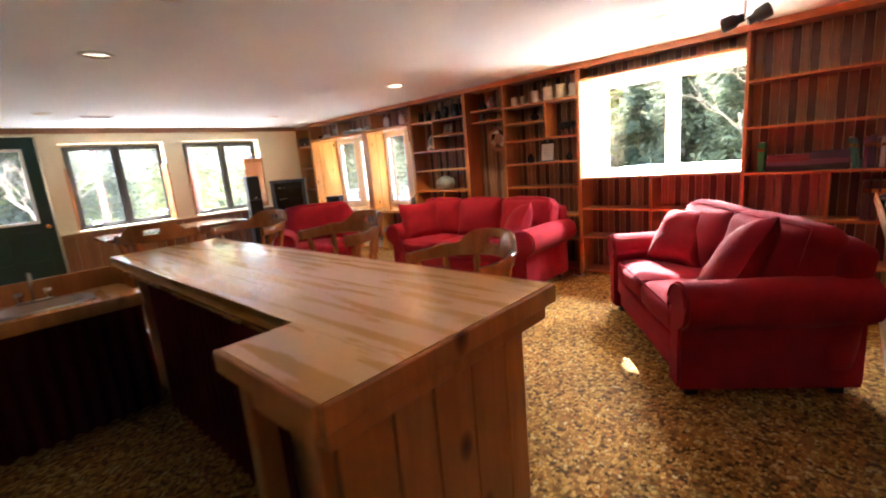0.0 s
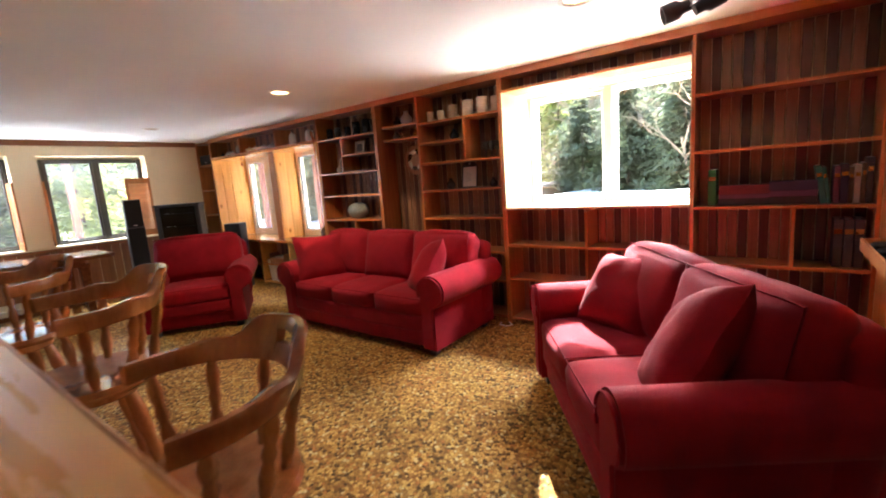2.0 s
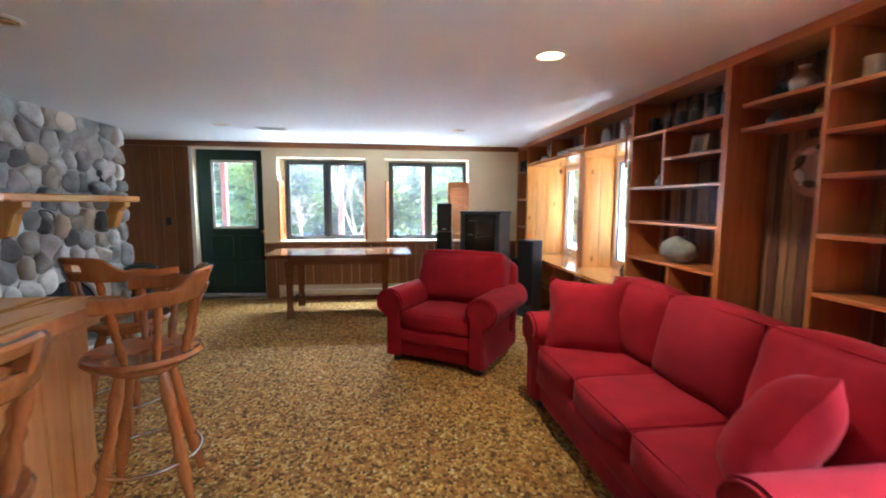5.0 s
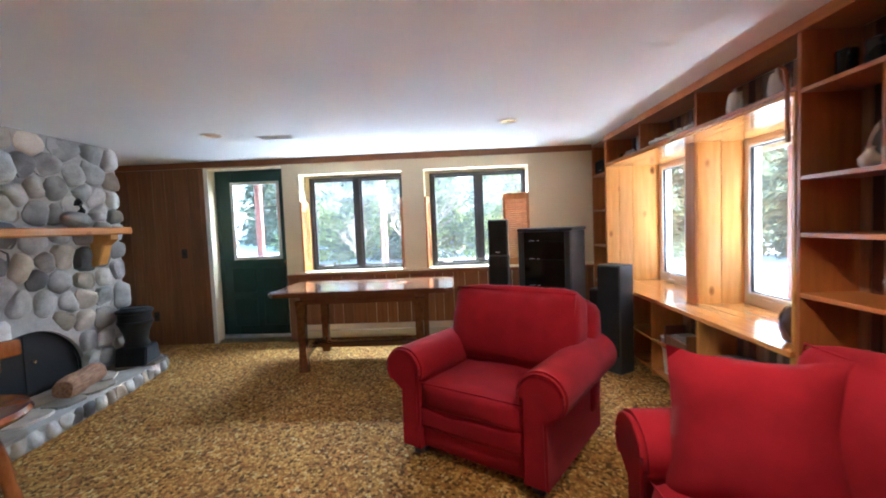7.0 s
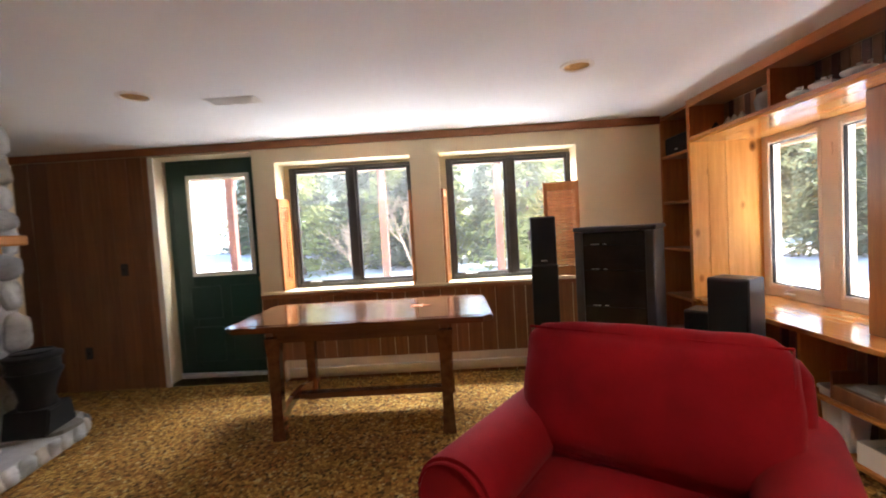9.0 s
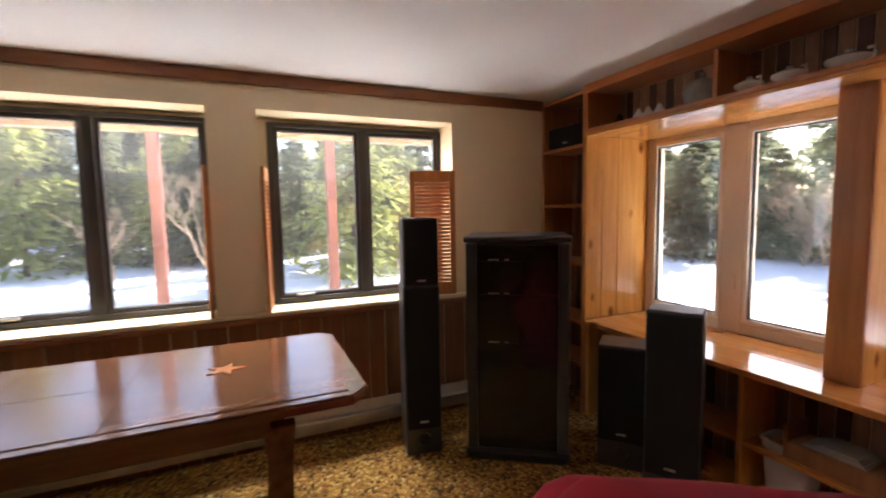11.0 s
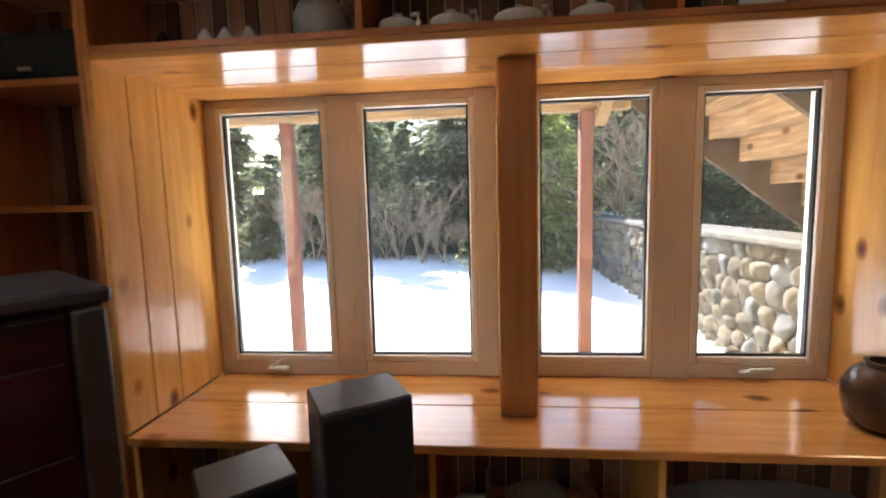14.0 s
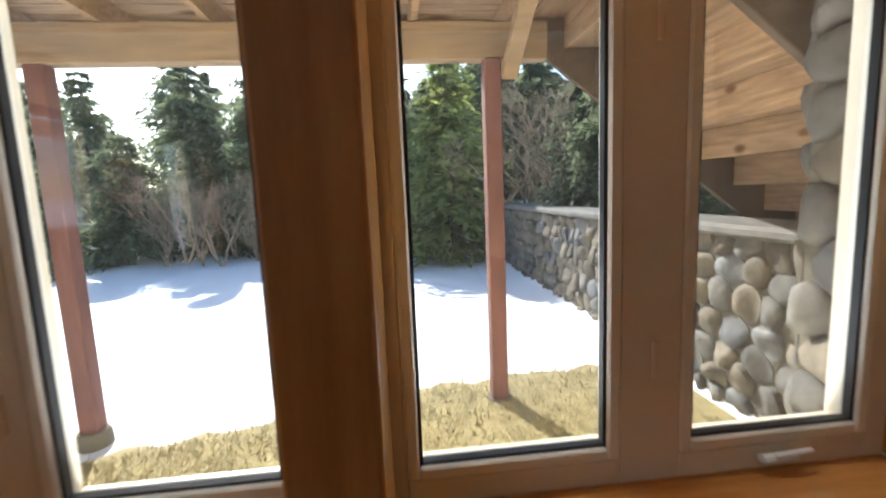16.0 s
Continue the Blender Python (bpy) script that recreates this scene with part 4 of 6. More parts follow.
for lo, hi in zip(rings, rings[1:]):
    for k in range(40):
        bm.faces.new((lo[k], lo[(k + 1) % 40], hi[(k + 1) % 40], hi[k]))
bm.faces.new(rings[-1])
part("basin", bm, STEEL, sk, smooth=True)
tap = part("tap", box(-0.03, 0.03, -0.09, 0.09, 0.004, 0.024, 0.008), CHROME, sk, "chrome swan-neck tap", at=pose(-0.145, 0, 0))
part("spout", tube([(0, 0, 0.02), (0, 0, 0.1), (0.01, 0, 0.15), (0.04, 0, 0.185), (0.085, 0, 0.185), (0.11, 0, 0.155), (0.112, 0, 0.13)], 0.009, 10), CHROME, tap, smooth=True)
for y in (-0.065, 0.065):
    part("tap_handle", moved(lathe([(0.016, 0), (0.014, 0.02), (0.026, 0.025), (0.026, 0.05), (0.018, 0.058)], 12), pose(0, y, 0.02)), CHROME, tap, smooth=True)


# ---- bar stools ----
def stool(m):
    s = thing("bar_stool", m, "dark maple captain's bar stool with turned legs and chrome foot ring", "bar stool", "stools at the bar")
    bm = lathe([(0.0001, 0.0), (0.15, 0.0), (0.2, 0.012), (0.213, 0.028), (0.205, 0.045), (0.17, 0.042), (0.08, 0.032), (0.0001, 0.03)], 36, False)
    bmesh.ops.remove_doubles(bm, verts=bm.verts, dist=0.001)
    part("seat", bm, STOOL, s, "", True, pose(0, 0, 0.60))
    part("swivel", lathe([(0.12, 0.565), (0.13, 0.575), (0.13, 0.6)], 24), STOOL, s, "round turned block under the seat", True)
    leg = finish("leg", turned((0.1, 0, 0.575), (0.225, 0, 0.0), [0.017, 0.021, 0.025, 0.027, 0.024, 0.019, 0.024, 0.019, 0.023, 0.026, 0.024, 0.026, 0.023, 0.018, 0.015, 0.014]), STOOL, True)
    for a in (45, 135, 225, 315):
        part("leg", leg, None, s, at=pose(0, 0, 0, 0, 0, a))
    part("foot_ring", tube([(0.187 * math.cos(2 * math.pi * k / 40), 0.187 * math.sin(2 * math.pi * k / 40), 0.2) for k in range(40)], 0.0085, 10, True), CHROME, s, "chrome foot ring", True)
    bm = bmesh.new()

    def strip(a0, a1, lo_, hi_):
        """A stretch of the bent rail between two angles, from lo_ to hi_ of its height."""
        rows = []
        n_ = max(3, int(abs(a1 - a0) / 5))
        for k in range(n_ + 1):
            a = math.radians(a0 + (a1 - a0) * k / n_)
            u = abs(a) / math.radians(112)
            z0 = 0.862 - 0.012 * u
            h = 0.052 + 0.068 / (1 + math.exp((u - 0.4) * 24)) + 0.012 * math.exp(-((u - 0.62) / 0.08) ** 2)
            za, zb = z0 + h * lo_, z0 + h * hi_
            ri, ro = 0.203 + 0.045 * u * u, 0.233 + 0.045 * u * u
            c, sn, lean = math.sin(a), math.cos(a), 0.035 * (1 - u)
            ring = ((ri, za + 0.004, lo_), (ri + 0.006, za, lo_), (ro - 0.006, za, lo_), (ro, za + 0.006, lo_), (ro, zb - 0.008, hi_), (ro - 0.007, zb, hi_), (ri + 0.007, zb, hi_), (ri, zb - 0.008, hi_))
            rows.append([bm.verts.new((r_ * c, r_ * sn + lean * f_, z)) for r_, z, f_ in ring])
        for lo, hi in zip(rows, rows[1:]):
            for k in range(8):
                bm.faces.new((lo[k], lo[(k + 1) % 8], hi[(k + 1) % 8], hi[k]))
        bm.faces.new(rows[0][::-1])
        bm.faces.new(rows[-1])
    strip(-112, -13, 0, 1)
    strip(13, 112, 0, 1)
    strip(-13, 13, 0, 0.42)
    strip(-13, 13, 0.7, 1)
    part("back_rail", bm, STOOL, s, "curved rail with a raised crest and hand slot", True)
    for a in (-100, -66, -26, 26, 66, 100):
        r_ = math.radians(a)
        u = abs(a) / 112
        part("spindle", turned((0.17 * math.sin(r_), 0.17 * math.cos(r_), 0.635), ((0.218 + 0.045 * u * u) * math.sin(r_), (0.218 + 0.045 * u * u) * math.cos(r_), 0.875 - 0.02 * u), [0.012, 0.013, 0.016, 0.019, 0.016, 0.011, 0.017, 0.012, 0.016, 0.018, 0.014, 0.011]), STOOL, s, "", True)
    return s


first = stool(pose(0.47, 2.055, 0, 0, 0, -10) @ Matrix.Scale(1.07, 4))
for x, y, a in ((-0.55, 2.1, -4), (-1.68, 2.05, 16), (-2.36, 1.6, -112)):
    copy_thing(first, pose(x, y, 0, 0, 0, a) @ Matrix.Scale(1.07, 4))


# ---- the table under the windows ----
tb = thing("trestle_table", pose(0, 0, 0), "dark walnut dining table with a glossy inlaid top", "table")
X0, X1, Y0, Y1, TZ = -5.85, -4.915, 1.68, 3.48, 0.793
cut = 0.07
outline = [(X0 + cut, Y0), (X1 - cut, Y0), (X1, Y0 + cut), (X1, Y1 - cut), (X1 - cut, Y1), (X0 + cut, Y1), (X0, Y1 - cut), (X0, Y0 + cut)]
bm = bmesh.new()
f = bm.faces.new([bm.verts.new((x, y, TZ - 0.045)) for x, y in outline])
r = bmesh.ops.extrude_face_region(bm, geom=[f])
bmesh.ops.translate(bm, verts=[g_ for g_ in r["geom"] if isinstance(g_, bmesh.types.BMVert)], vec=(0, 0, 0.041))
bmesh.ops.bevel(bm, geom=[e for e in bm.edges if abs(e.verts[0].co.z - e.verts[1].co.z) < 1e-6], offset=0.008, segments=2, affect="EDGES")
ttop = part("tabletop", bm, TABLE, tb)
for a, b in ((Y0 + 0.08, 2.18), (2.183, 2.62), (2.623, Y1 - 0.08)):
    for c, e in (((X0 + 0.05, -5.385), (-5.382, X1 - 0.05)) if a > 2.1 and b < 2.7 else ((X0 + 0.05, X1 - 0.05),)):
        part("leaf", box(c, e, a, b, TZ - 0.006, TZ, 0.001), TABLE, ttop)
for x in (-5.72, -4.99):
    for y in (2.0, 3.15):
        part("leg", prism([(-0.045, 0), (0.045, 0), (0.035, 0.2), (0.04, 0.55), (0.055, 0.7), (-0.055, 0.7), (-0.04, 0.55), (-0.035, 0.2)], -0.035, 0.035, 0.004), TABLE, tb, at=pose(x, y, 0, 0, 0, 90))
for y in (2.0, 3.15):
    part("end_rail", box(-5.68, -5.03, y - 0.025, y + 0.025, 0.66, 0.748, 0.004), TABLE, tb)
    part("foot_rail", prism([(-0.33, 0.1), (-0.33, 0.17), (-0.12, 0.21), (0.12, 0.21), (0.33, 0.17), (0.33, 0.1), (0.12, 0.15), (-0.12, 0.15)], -0.02, 0.02), TABLE, tb, at=pose(-5.355, y, 0))
for x in (-5.74, -4.98):
    part("apron", box(x - 0.02, x + 0.02, 2.03, 3.12, 0.67, 0.748, 0.004), TABLE, tb)
part("stretcher", box(-5.4, -5.31, 2.02, 3.13, 0.15, 0.19, 0.004), TABLE, tb)
bm = bmesh.new()
star = [bm.verts.new(((0.075 if k % 2 == 0 else 0.028) * math.cos(math.pi * k / 5 + 0.3), (0.085 if k % 2 == 0 else 0.03) * math.sin(math.pi * k / 5 + 0.3), 0)) for k in range(10)]
r = bmesh.ops.extrude_face_region(bm, geom=[bm.faces.new(star)])
bmesh.ops.translate(bm, verts=[g_ for g_ in r["geom"] if isinstance(g_, bmesh.types.BMVert)], vec=(0, 0, 0.004))
tagged(part("leaf_ornament", bm, SHUTTER, at=pose(-5.41, 2.96, TZ + 0.0005)), "flat orange leaf-shaped wooden trivet on the table", "ornament")


# ---- hi-fi ----
def tower(m, w, dp, h, label, z0=0.0, name="tower_speaker"):
    """A loudspeaker box facing -y, its front's middle at the origin."""
    s = thing(name, m, label, "loudspeaker", "hi-fi loudspeakers")
    part("cabinet", box(-w / 2, w / 2, 0.014, dp, z0, z0 + h, 0.006), CHARCOAL, s)
    part("grille", box(-w / 2 + 0.006, w / 2 - 0.006, 0, 0.0135, z0 + (0.16 if h > 0.6 else 0.01), z0 + h - 0.01, 0.006), GRILLE, s, "black cloth grille")
    part("badge", box(-0.025, 0.025, -0.002, 0, z0 + (0.2 if h > 0.6 else 0.03), z0 + (0.212 if h > 0.6 else 0.042), 0.0005), STEEL, s, "small silver maker's badge")
    if h > 0.6:
        part("port", moved(lathe([(0.045, 0), (0.045, 0.006), (0.036, 0.008), (0.03, -0.004)], 20), pose(0, 0.014, z0 + 0.085, 90)), BLACK, s, "round bass port", True)
    return s


A1 = Matrix.Translation((-5.705, 3.985, 0)) @ pose(0, 0, 0, 0, 0, 78)
tower(A1, 0.215, 0.27, 1.02, "tall black floor-standing loudspeaker by the window")
tower(A1, 0.205, 0.22, 0.4, "small black bookshelf loudspeaker standing on the tower", 1.0205, "bookshelf_speaker")
A2 = Matrix.Translation((-4.745, 4.865, 0)) @ pose(0, 0, 0, 0, 0, 31.8)
tower(A2, 0.24, 0.2, 0.97, "tall charcoal floor-standing loudspeaker before the window desk")
A3 = Matrix.Translation((-5.09, 4.91, 0)) @ pose(0, 0, 0, 0, 0, 41)
tower(A3, 0.25, 0.23, 0.70, "squat black loudspeaker with a glossy top beside the rack")
tower(pose(-5.95, 5.215, 1.902), 0.4, 0.2, 0.16, "black centre loudspeaker lying in the corner shelf", 0.0, "centre_speaker")
rack = thing("hifi_rack", Matrix.Translation((-5.395, 4.435, 0)) @ pose(0, 0, 0, 0, 0, 56.5), "black hi-fi cabinet with smoked glass door", "cabinet")
part("plinth", box(-0.3, 0.3, 0.0, 0.46, 0, 0.07, 0.02), BLACK, rack)
part("carcass", box(-0.285, 0.285, 0.02, 0.46, 0.07, 1.275, 0.004), BLACK, rack)
part("cabinet_top", box(-0.3, 0.3, 0.0, 0.47, 1.278, 1.312, 0.008), CHARCOAL, rack)
for x in (-0.285, 0.225):
    part("front_stile", box(x, x + 0.06, -0.012, 0.018, 0.075, 1.275, 0.015, None, 3), CHARCOAL, rack)
gd = part("glass_door", box(-0.222, 0.222, 0.0, 0.012, 0.085, 1.265, 0.003), SMOKED, rack, "dark smoked glass door")
for z in (1.17, 0.98, 0.7):
    part("component_edge", box(-0.21, 0.21, -0.003, 0.0, z, z + 0.004, 0), BLACK, gd)
    part("display", box(-0.16, -0.1, -0.0035, -0.0005, z + 0.008, z + 0.014, 0), STEEL, gd)
    part("display", box(-0.07, -0.045, -0.0035, -0.0005, z + 0.008, z + 0.014, 0), STEEL, gd)


# ---- stonework ----
def cells(pts, w, h):
    """The polygon nearest to each point within a rectangle of w by h."""
    out = []
    for i, p in enumerate(pts):
        poly = [(0, 0), (w, 0), (w, h), (0, h)]
        near = sorted((q for j, q in enumerate(pts) if j != i), key=lambda q: (q[0] - p[0]) ** 2 + (q[1] - p[1]) ** 2)[:18]
        for q in near:
            mx, my, nx, ny = (p[0] + q[0]) / 2, (p[1] + q[1]) / 2, q[0] - p[0], q[1] - p[1]
            side = [(x - mx) * nx + (y - my) * ny for x, y in poly]
            nxt = []
            for k in range(len(poly)):
                a, b, sa, sb = poly[k], poly[(k + 1) % len(poly)], side[k], side[(k + 1) % len(poly)]
                if sa <= 0:
                    nxt.append(a)
                if sa * sb < 0:
                    t_ = sa / (sa - sb)
                    nxt.append((a[0] + t_ * (b[0] - a[0]), a[1] + t_ * (b[1] - a[1])))
            poly = nxt
            if len(poly) < 3:
                break
        if len(poly) >= 3:
            out.append(poly)
    return out


def rounded(poly, gap, n=14):
    """A polygon shrunk by the joint and rounded towards an oval, as n points about its middle."""
    cx, cy = sum(p[0] for p in poly) / len(poly), sum(p[1] for p in poly) / len(poly)
    out = []
    for k in range(n):
        a = 2 * math.pi * k / n
        dx, dy = math.cos(a), math.sin(a)
        best = 9.0
        for (x0, y0), (x1, y1) in zip(poly, poly[1:] + poly[:1]):
            ex, ey = x1 - x0, y1 - y0
            den = dx * ey - dy * ex
            if abs(den) > 1e-9:
                t_ = ((x0 - cx) * ey - (y0 - cy) * ex) / den
                if t_ > 1e-6:
                    best = min(best, t_)
        out.append(best)
    sm = [(out[k - 1] + 2 * out[k] + out[(k + 1) % n]) / 4 for k in range(n)]
    mean = sum(sm) / n
    sm = [max(0.012, min(o, 0.86 * s + 0.14 * mean) - gap) for s, o in zip(sm, out)]
    return cx, cy, [(sm[k] * math.cos(2 * math.pi * k / n), sm[k] * math.sin(2 * math.pi * k / n)) for k in range(n)]


def masonry(parent, m, w, h, size, depth, skip=None, gap=0.006, kinds=None):
    """Rounded field stones laid over a face of w by h; x along it, z up, -y outwards."""
    kinds = kinds or (STONE, STONE_T, STONE_D)
    pts = []
    rows_ = max(1, round(h / size))
    for j in range(rows_):
        k_ = max(1, round(w / (size * random.uniform(1.05, 1.35))))
        for k in range(k_):
            pts.append(((k + 0.5 + random.uniform(-0.3, 0.3) + 0.25 * (j % 2)) * w / k_, (j + 0.5 + random.uniform(-0.32, 0.32)) * h / rows_))
    pts = [p for p in pts if 0.01 < p[0] < w - 0.01]
    for poly in cells(pts, w, h):
        cx, cy, ring = rounded(poly, gap)
        if skip and skip(cx, cy):
            continue
        d_ = depth * random.uniform(0.7, 1.25)
        bm = bmesh.new()
        tilt = (random.uniform(-0.25, 0.25), random.uniform(-0.25, 0.25))
        rings = []
        for s_, o in ((1.0, 0.012), (1.0, -0.25), (0.9, -0.62), (0.62, -0.92), (0.3, -1.0)):
            rings.append([bm.verts.new((x * s_, d_ * o * (1 + 0.2 * noise.noise((x * 20 + cx * 9, o * 3, y * 20 + cy * 9))) + (x * tilt[0] + y * tilt[1]) * (o < -0.3), y * s_)) for x, y in ring])
        for lo, hi in zip(rings, rings[1:]):
            for k in range(len(ring)):
                bm.faces.new((lo[k], lo[(k + 1) % len(ring)], hi[(k + 1) % len(ring)], hi[k]))
        bm.faces.new(rings[-1])
        r_ = random.random()
        part("stone", bm, kinds[0] if r_ < 0.68 else kinds[1] if r_ < 0.86 else kinds[2], parent, smooth=True, at=m @ pose(cx, 0, cy))


# ---- the fireplace ----
FX0, FX1, FY = -5.2, -3.1, 0.1
fp = thing("fireplace", pose(0, 0, 0), "grey field stone fireplace with an arched black firebox", "fireplace")
AX, AR, AZ = -4.15, 0.5, 0.16
bm = bmesh.new()
outl = [(FX0 + 0.04, 0), (AX - AR, 0)] + [(AX - AR * math.cos(math.pi * k / 16), AZ + 0.06 + 0.44 * math.sin(math.pi * k / 16)) for k in range(17)] + [(AX + AR, 0), (FX1, 0), (FX1, CEIL), (FX0 + 0.04, CEIL)]
part("mortar_bed", prism(outl, SOUTH + 0.01, FY), MORTAR, fp)
part("firebox_back", box(AX - AR - 0.05, AX + AR + 0.05, SOUTH + 0.02, FY - 0.3, 0.0, 0.9, 0), IRON, fp)
arch = [(AX - AR + 0.012, AZ)] + [(AX - (AR - 0.012) * math.cos(math.pi * k / 16), AZ + 0.06 + 0.43 * math.sin(math.pi * k / 16)) for k in range(17)] + [(AX + AR - 0.012, AZ)]
fd = part("firebox_door", prism(arch, FY - 0.08, FY - 0.055, 0.004), IRON, fp, "black arched fire door")
part("door_seam", box(AX - 0.012, AX + 0.012, FY - 0.055, FY - 0.045, AZ, AZ + 0.49, 0.003), IRON, fd)
part("door_handle", moved(lathe([(0.008, 0), (0.008, 0.02), (0.014, 0.025), (0.012, 0.04)], 12), pose(AX - 0.05, FY - 0.055, AZ + 0.25, -90)), CHROME, fd, "small bright door knob", True)
part("arch_rim", tube([(x, FY - 0.04, z) for x, z in arch], 0.012, 8), IRON, fp, smooth=True)
masonry(fp, Matrix.Translation((FX1, FY, 0)) @ pose(0, 0, 0, 0, 0, 180), FX1 - FX0, CEIL - 0.002, 0.185, 0.05,
        lambda x, z: ((FX1 - x - AX) / (AR + 0.05)) ** 2 + ((max(z - AZ - 0.06, 0)) / 0.5) ** 2 < 1 or z < 0.1)
masonry(fp, Matrix.Translation((FX0 + 0.04, FY, 0)) @ pose(0, 0, 0, 0, 0, -90), FY - SOUTH - 0.02, CEIL - 0.002, 0.17, 0.06)
mt = thing("mantel_shelf", pose(0, 0, 0), "thick orange pine mantel shelf on wooden brackets", "mantel")
part("shelf_board", box(-5.05, -3.2, FY - 0.02, FY + 0.24, 1.42, 1.49, 0.012), PINE_X, mt)
for x in (-4.83, -3.45):
    part("bracket", prism([(0, 0), (0.07, 0.02), (0.1, 0.1), (0.13, 0.2), (0.2, 0.255), (0.2, 0.3), (0, 0.3)], -0.055, 0.055, 0.008), PINE_Z, mt, at=pose(x, FY + 0.02, 1.12, 0, 0, 90))
# raised hearth: flat flags on a low rough wall
hp = [(-5.22, 0.02), (-5.36, 0.16), (-5.36, 0.32), (-5.2, 0.46), (-4.6, 0.56), (-4.0, 0.62), (-3.3, 0.68), (-3.0, 0.66), (-3.0, 0.02)]
ht = thing("hearth", pose(0, 0, 0), "low raised hearth of flat grey flagstones", "hearth")
bm = bmesh.new()
f = bm.faces.new([bm.verts.new((x, y, 0)) for x, y in hp])
r = bmesh.ops.extrude_face_region(bm, geom=[f])
bmesh.ops.translate(bm, verts=[g_ for g_ in r["geom"] if isinstance(g_, bmesh.types.BMVert)], vec=(0, 0, 0.12))
part("mortar_bed", bm, MORTAR, ht)
for (x0, y0), (x1, y1) in zip(hp[:-1], hp[1:-1]):
    ln = math.hypot(x1 - x0, y1 - y0)
    masonry(ht, Matrix.Translation((x1, y1, 0)) @ pose(0, 0, 0, 0, 0, math.degrees(math.atan2(y0 - y1, x0 - x1))), ln, 0.125, 0.11, 0.03, gap=0.006)
pts = [(x * 0.33 + random.uniform(-0.08, 0.08), y * 0.22 + random.uniform(-0.05, 0.05)) for x in range(8) for y in range(4)]
for poly in cells(pts, 2.36, 0.7):
    cx, cy, ring = rounded(poly, 0.006)
    x, y = -5.36 + cx, 0.0 + cy
    lim = 0.4 + 0.24 * min(1, max(0, (x + 5.2) / 1.9))
    if y < 0.14 or y > lim:
        continue
    bm = bmesh.new()
    f = bm.faces.new([bm.verts.new((px, min(py, lim + 0.09 - y), 0)) for px, py in ring])
    r = bmesh.ops.extrude_face_region(bm, geom=[f])
    bmesh.ops.translate(bm, verts=[g_ for g_ in r["geom"] if isinstance(g_, bmesh.types.BMVert)], vec=(0, 0, random.uniform(0.018, 0.028)))
    part("flagstone", bm, random.choice((FLAG, STONE_T, FLAG)), ht, at=pose(x, y, 0.118))
st = thing("pot_stove", pose(-5.02, 0.31, 0.14, 0, 0, 12) @ Matrix.Scale(1.15, 4), "small black cast iron pot-bellied stove on the hearth", "stove")
part("base", prism([(-0.14, 0), (0.14, 0), (0.105, 0.15), (-0.105, 0.15)], -0.12, 0.12, 0.01), IRON, st)
part("belly", lathe([(0.095, 0.15), (0.1, 0.16), (0.085, 0.2), (0.1, 0.27), (0.125, 0.33), (0.135, 0.35), (0.135, 0.365), (0.125, 0.37), (0.125, 0.43), (0.14, 0.44), (0.14, 0.46), (0.1, 0.475), (0.02, 0.482)], 28), IRON, st, smooth=True)
part("spout", box(-0.2, -0.1, -0.04, 0.04, 0.34, 0.42, 0.015), IRON, st)
part("lid_ring", tube([(0.1 * math.cos(2 * math.pi * k / 24), 0.1 * math.sin(2 * math.pi * k / 24), 0.478) for k in range(24)], 0.006, 6, True), IRON, st, smooth=True)
lg = thing("fire_log", pose(-4.3, 0.36, 0.215, 0, 0, 14), "rough split firewood log lying on the hearth", "log")
bm = lathe([(0.001, -0.24), (0.07, -0.24), (0.085, -0.2), (0.08, 0.0), (0.088, 0.18), (0.07, 0.24), (0.001, 0.24)], 20, False)
bmesh.ops.subdivide_edges(bm, edges=bm.edges[:], cuts=2)
for v_ in bm.verts:
    v_.co += noise.noise_vector(v_.co * 12) * 0.014
part("trunk", moved(bm, pose(0, 0, 0, 0, 90)), LOG, lg, smooth=True)


# ---- ornaments ----
def pot(name, m, profile, material, label, category, handle=0.0, n=18):
    """A turned vessel, with a side handle where handle gives its reach."""
    o = thing(name, m, label, category, "shelf ornaments")
    part("body", lathe(profile, n), material, o, smooth=True)
    if handle:
        hgt, rad = profile[-1][1], max(r_ for r_, z in profile)
        part("handle", tube([(rad * 0.92, 0, hgt * 0.8), (rad + handle * 0.8, 0, hgt * 0.78), (rad + handle, 0, hgt * 0.5), (rad + handle * 0.7, 0, hgt * 0.25), (rad * 0.92, 0, hgt * 0.2)], 0.007, 8), material, o, smooth=True)
    return o


def mug_profile(r_, h):
    return [(r_ * 0.9, 0), (r_, 0.006), (r_ * 0.97, h * 0.5), (r_, h - 0.004), (r_ * 0.97, h), (r_ * 0.86, h - 0.002), (r_ * 0.84, h * 0.3), (0.005, h * 0.25)]


for x, r_, h in ((-1.27, 0.04, 0.105), (-1.14, 0.038, 0.1), (-0.99, 0.045, 0.135), (-0.815, 0.055, 0.15), (-0.655, 0.055, 0.155), (-0.51, 0.046, 0.14)):
    pot("white_mug", pose(x, 5.31, 1.966, 0, 0, random.uniform(-18, 12)), mug_profile(r_, h), CREAMCER, "cream ceramic mug standing on the bookcase shelf", "mug", 0.04)
for x, r_, h in ((-2.88, 0.042, 0.13), (-2.73, 0.042, 0.12), (-2.55, 0.04, 0.12), (-2.4, 0.045, 0.16), (-2.22, 0.055, 0.165), (-2.1, 0.05, 0.15)):
    pot("dark_stein", pose(x, 5.32, 1.968, 0, 0, random.uniform(-40, 40)), mug_profile(r_, h)[:6] + [(0.01, h + 0.012)], DARKCER, "dark stoneware beer stein on the top shelf", "stein", 0.028)
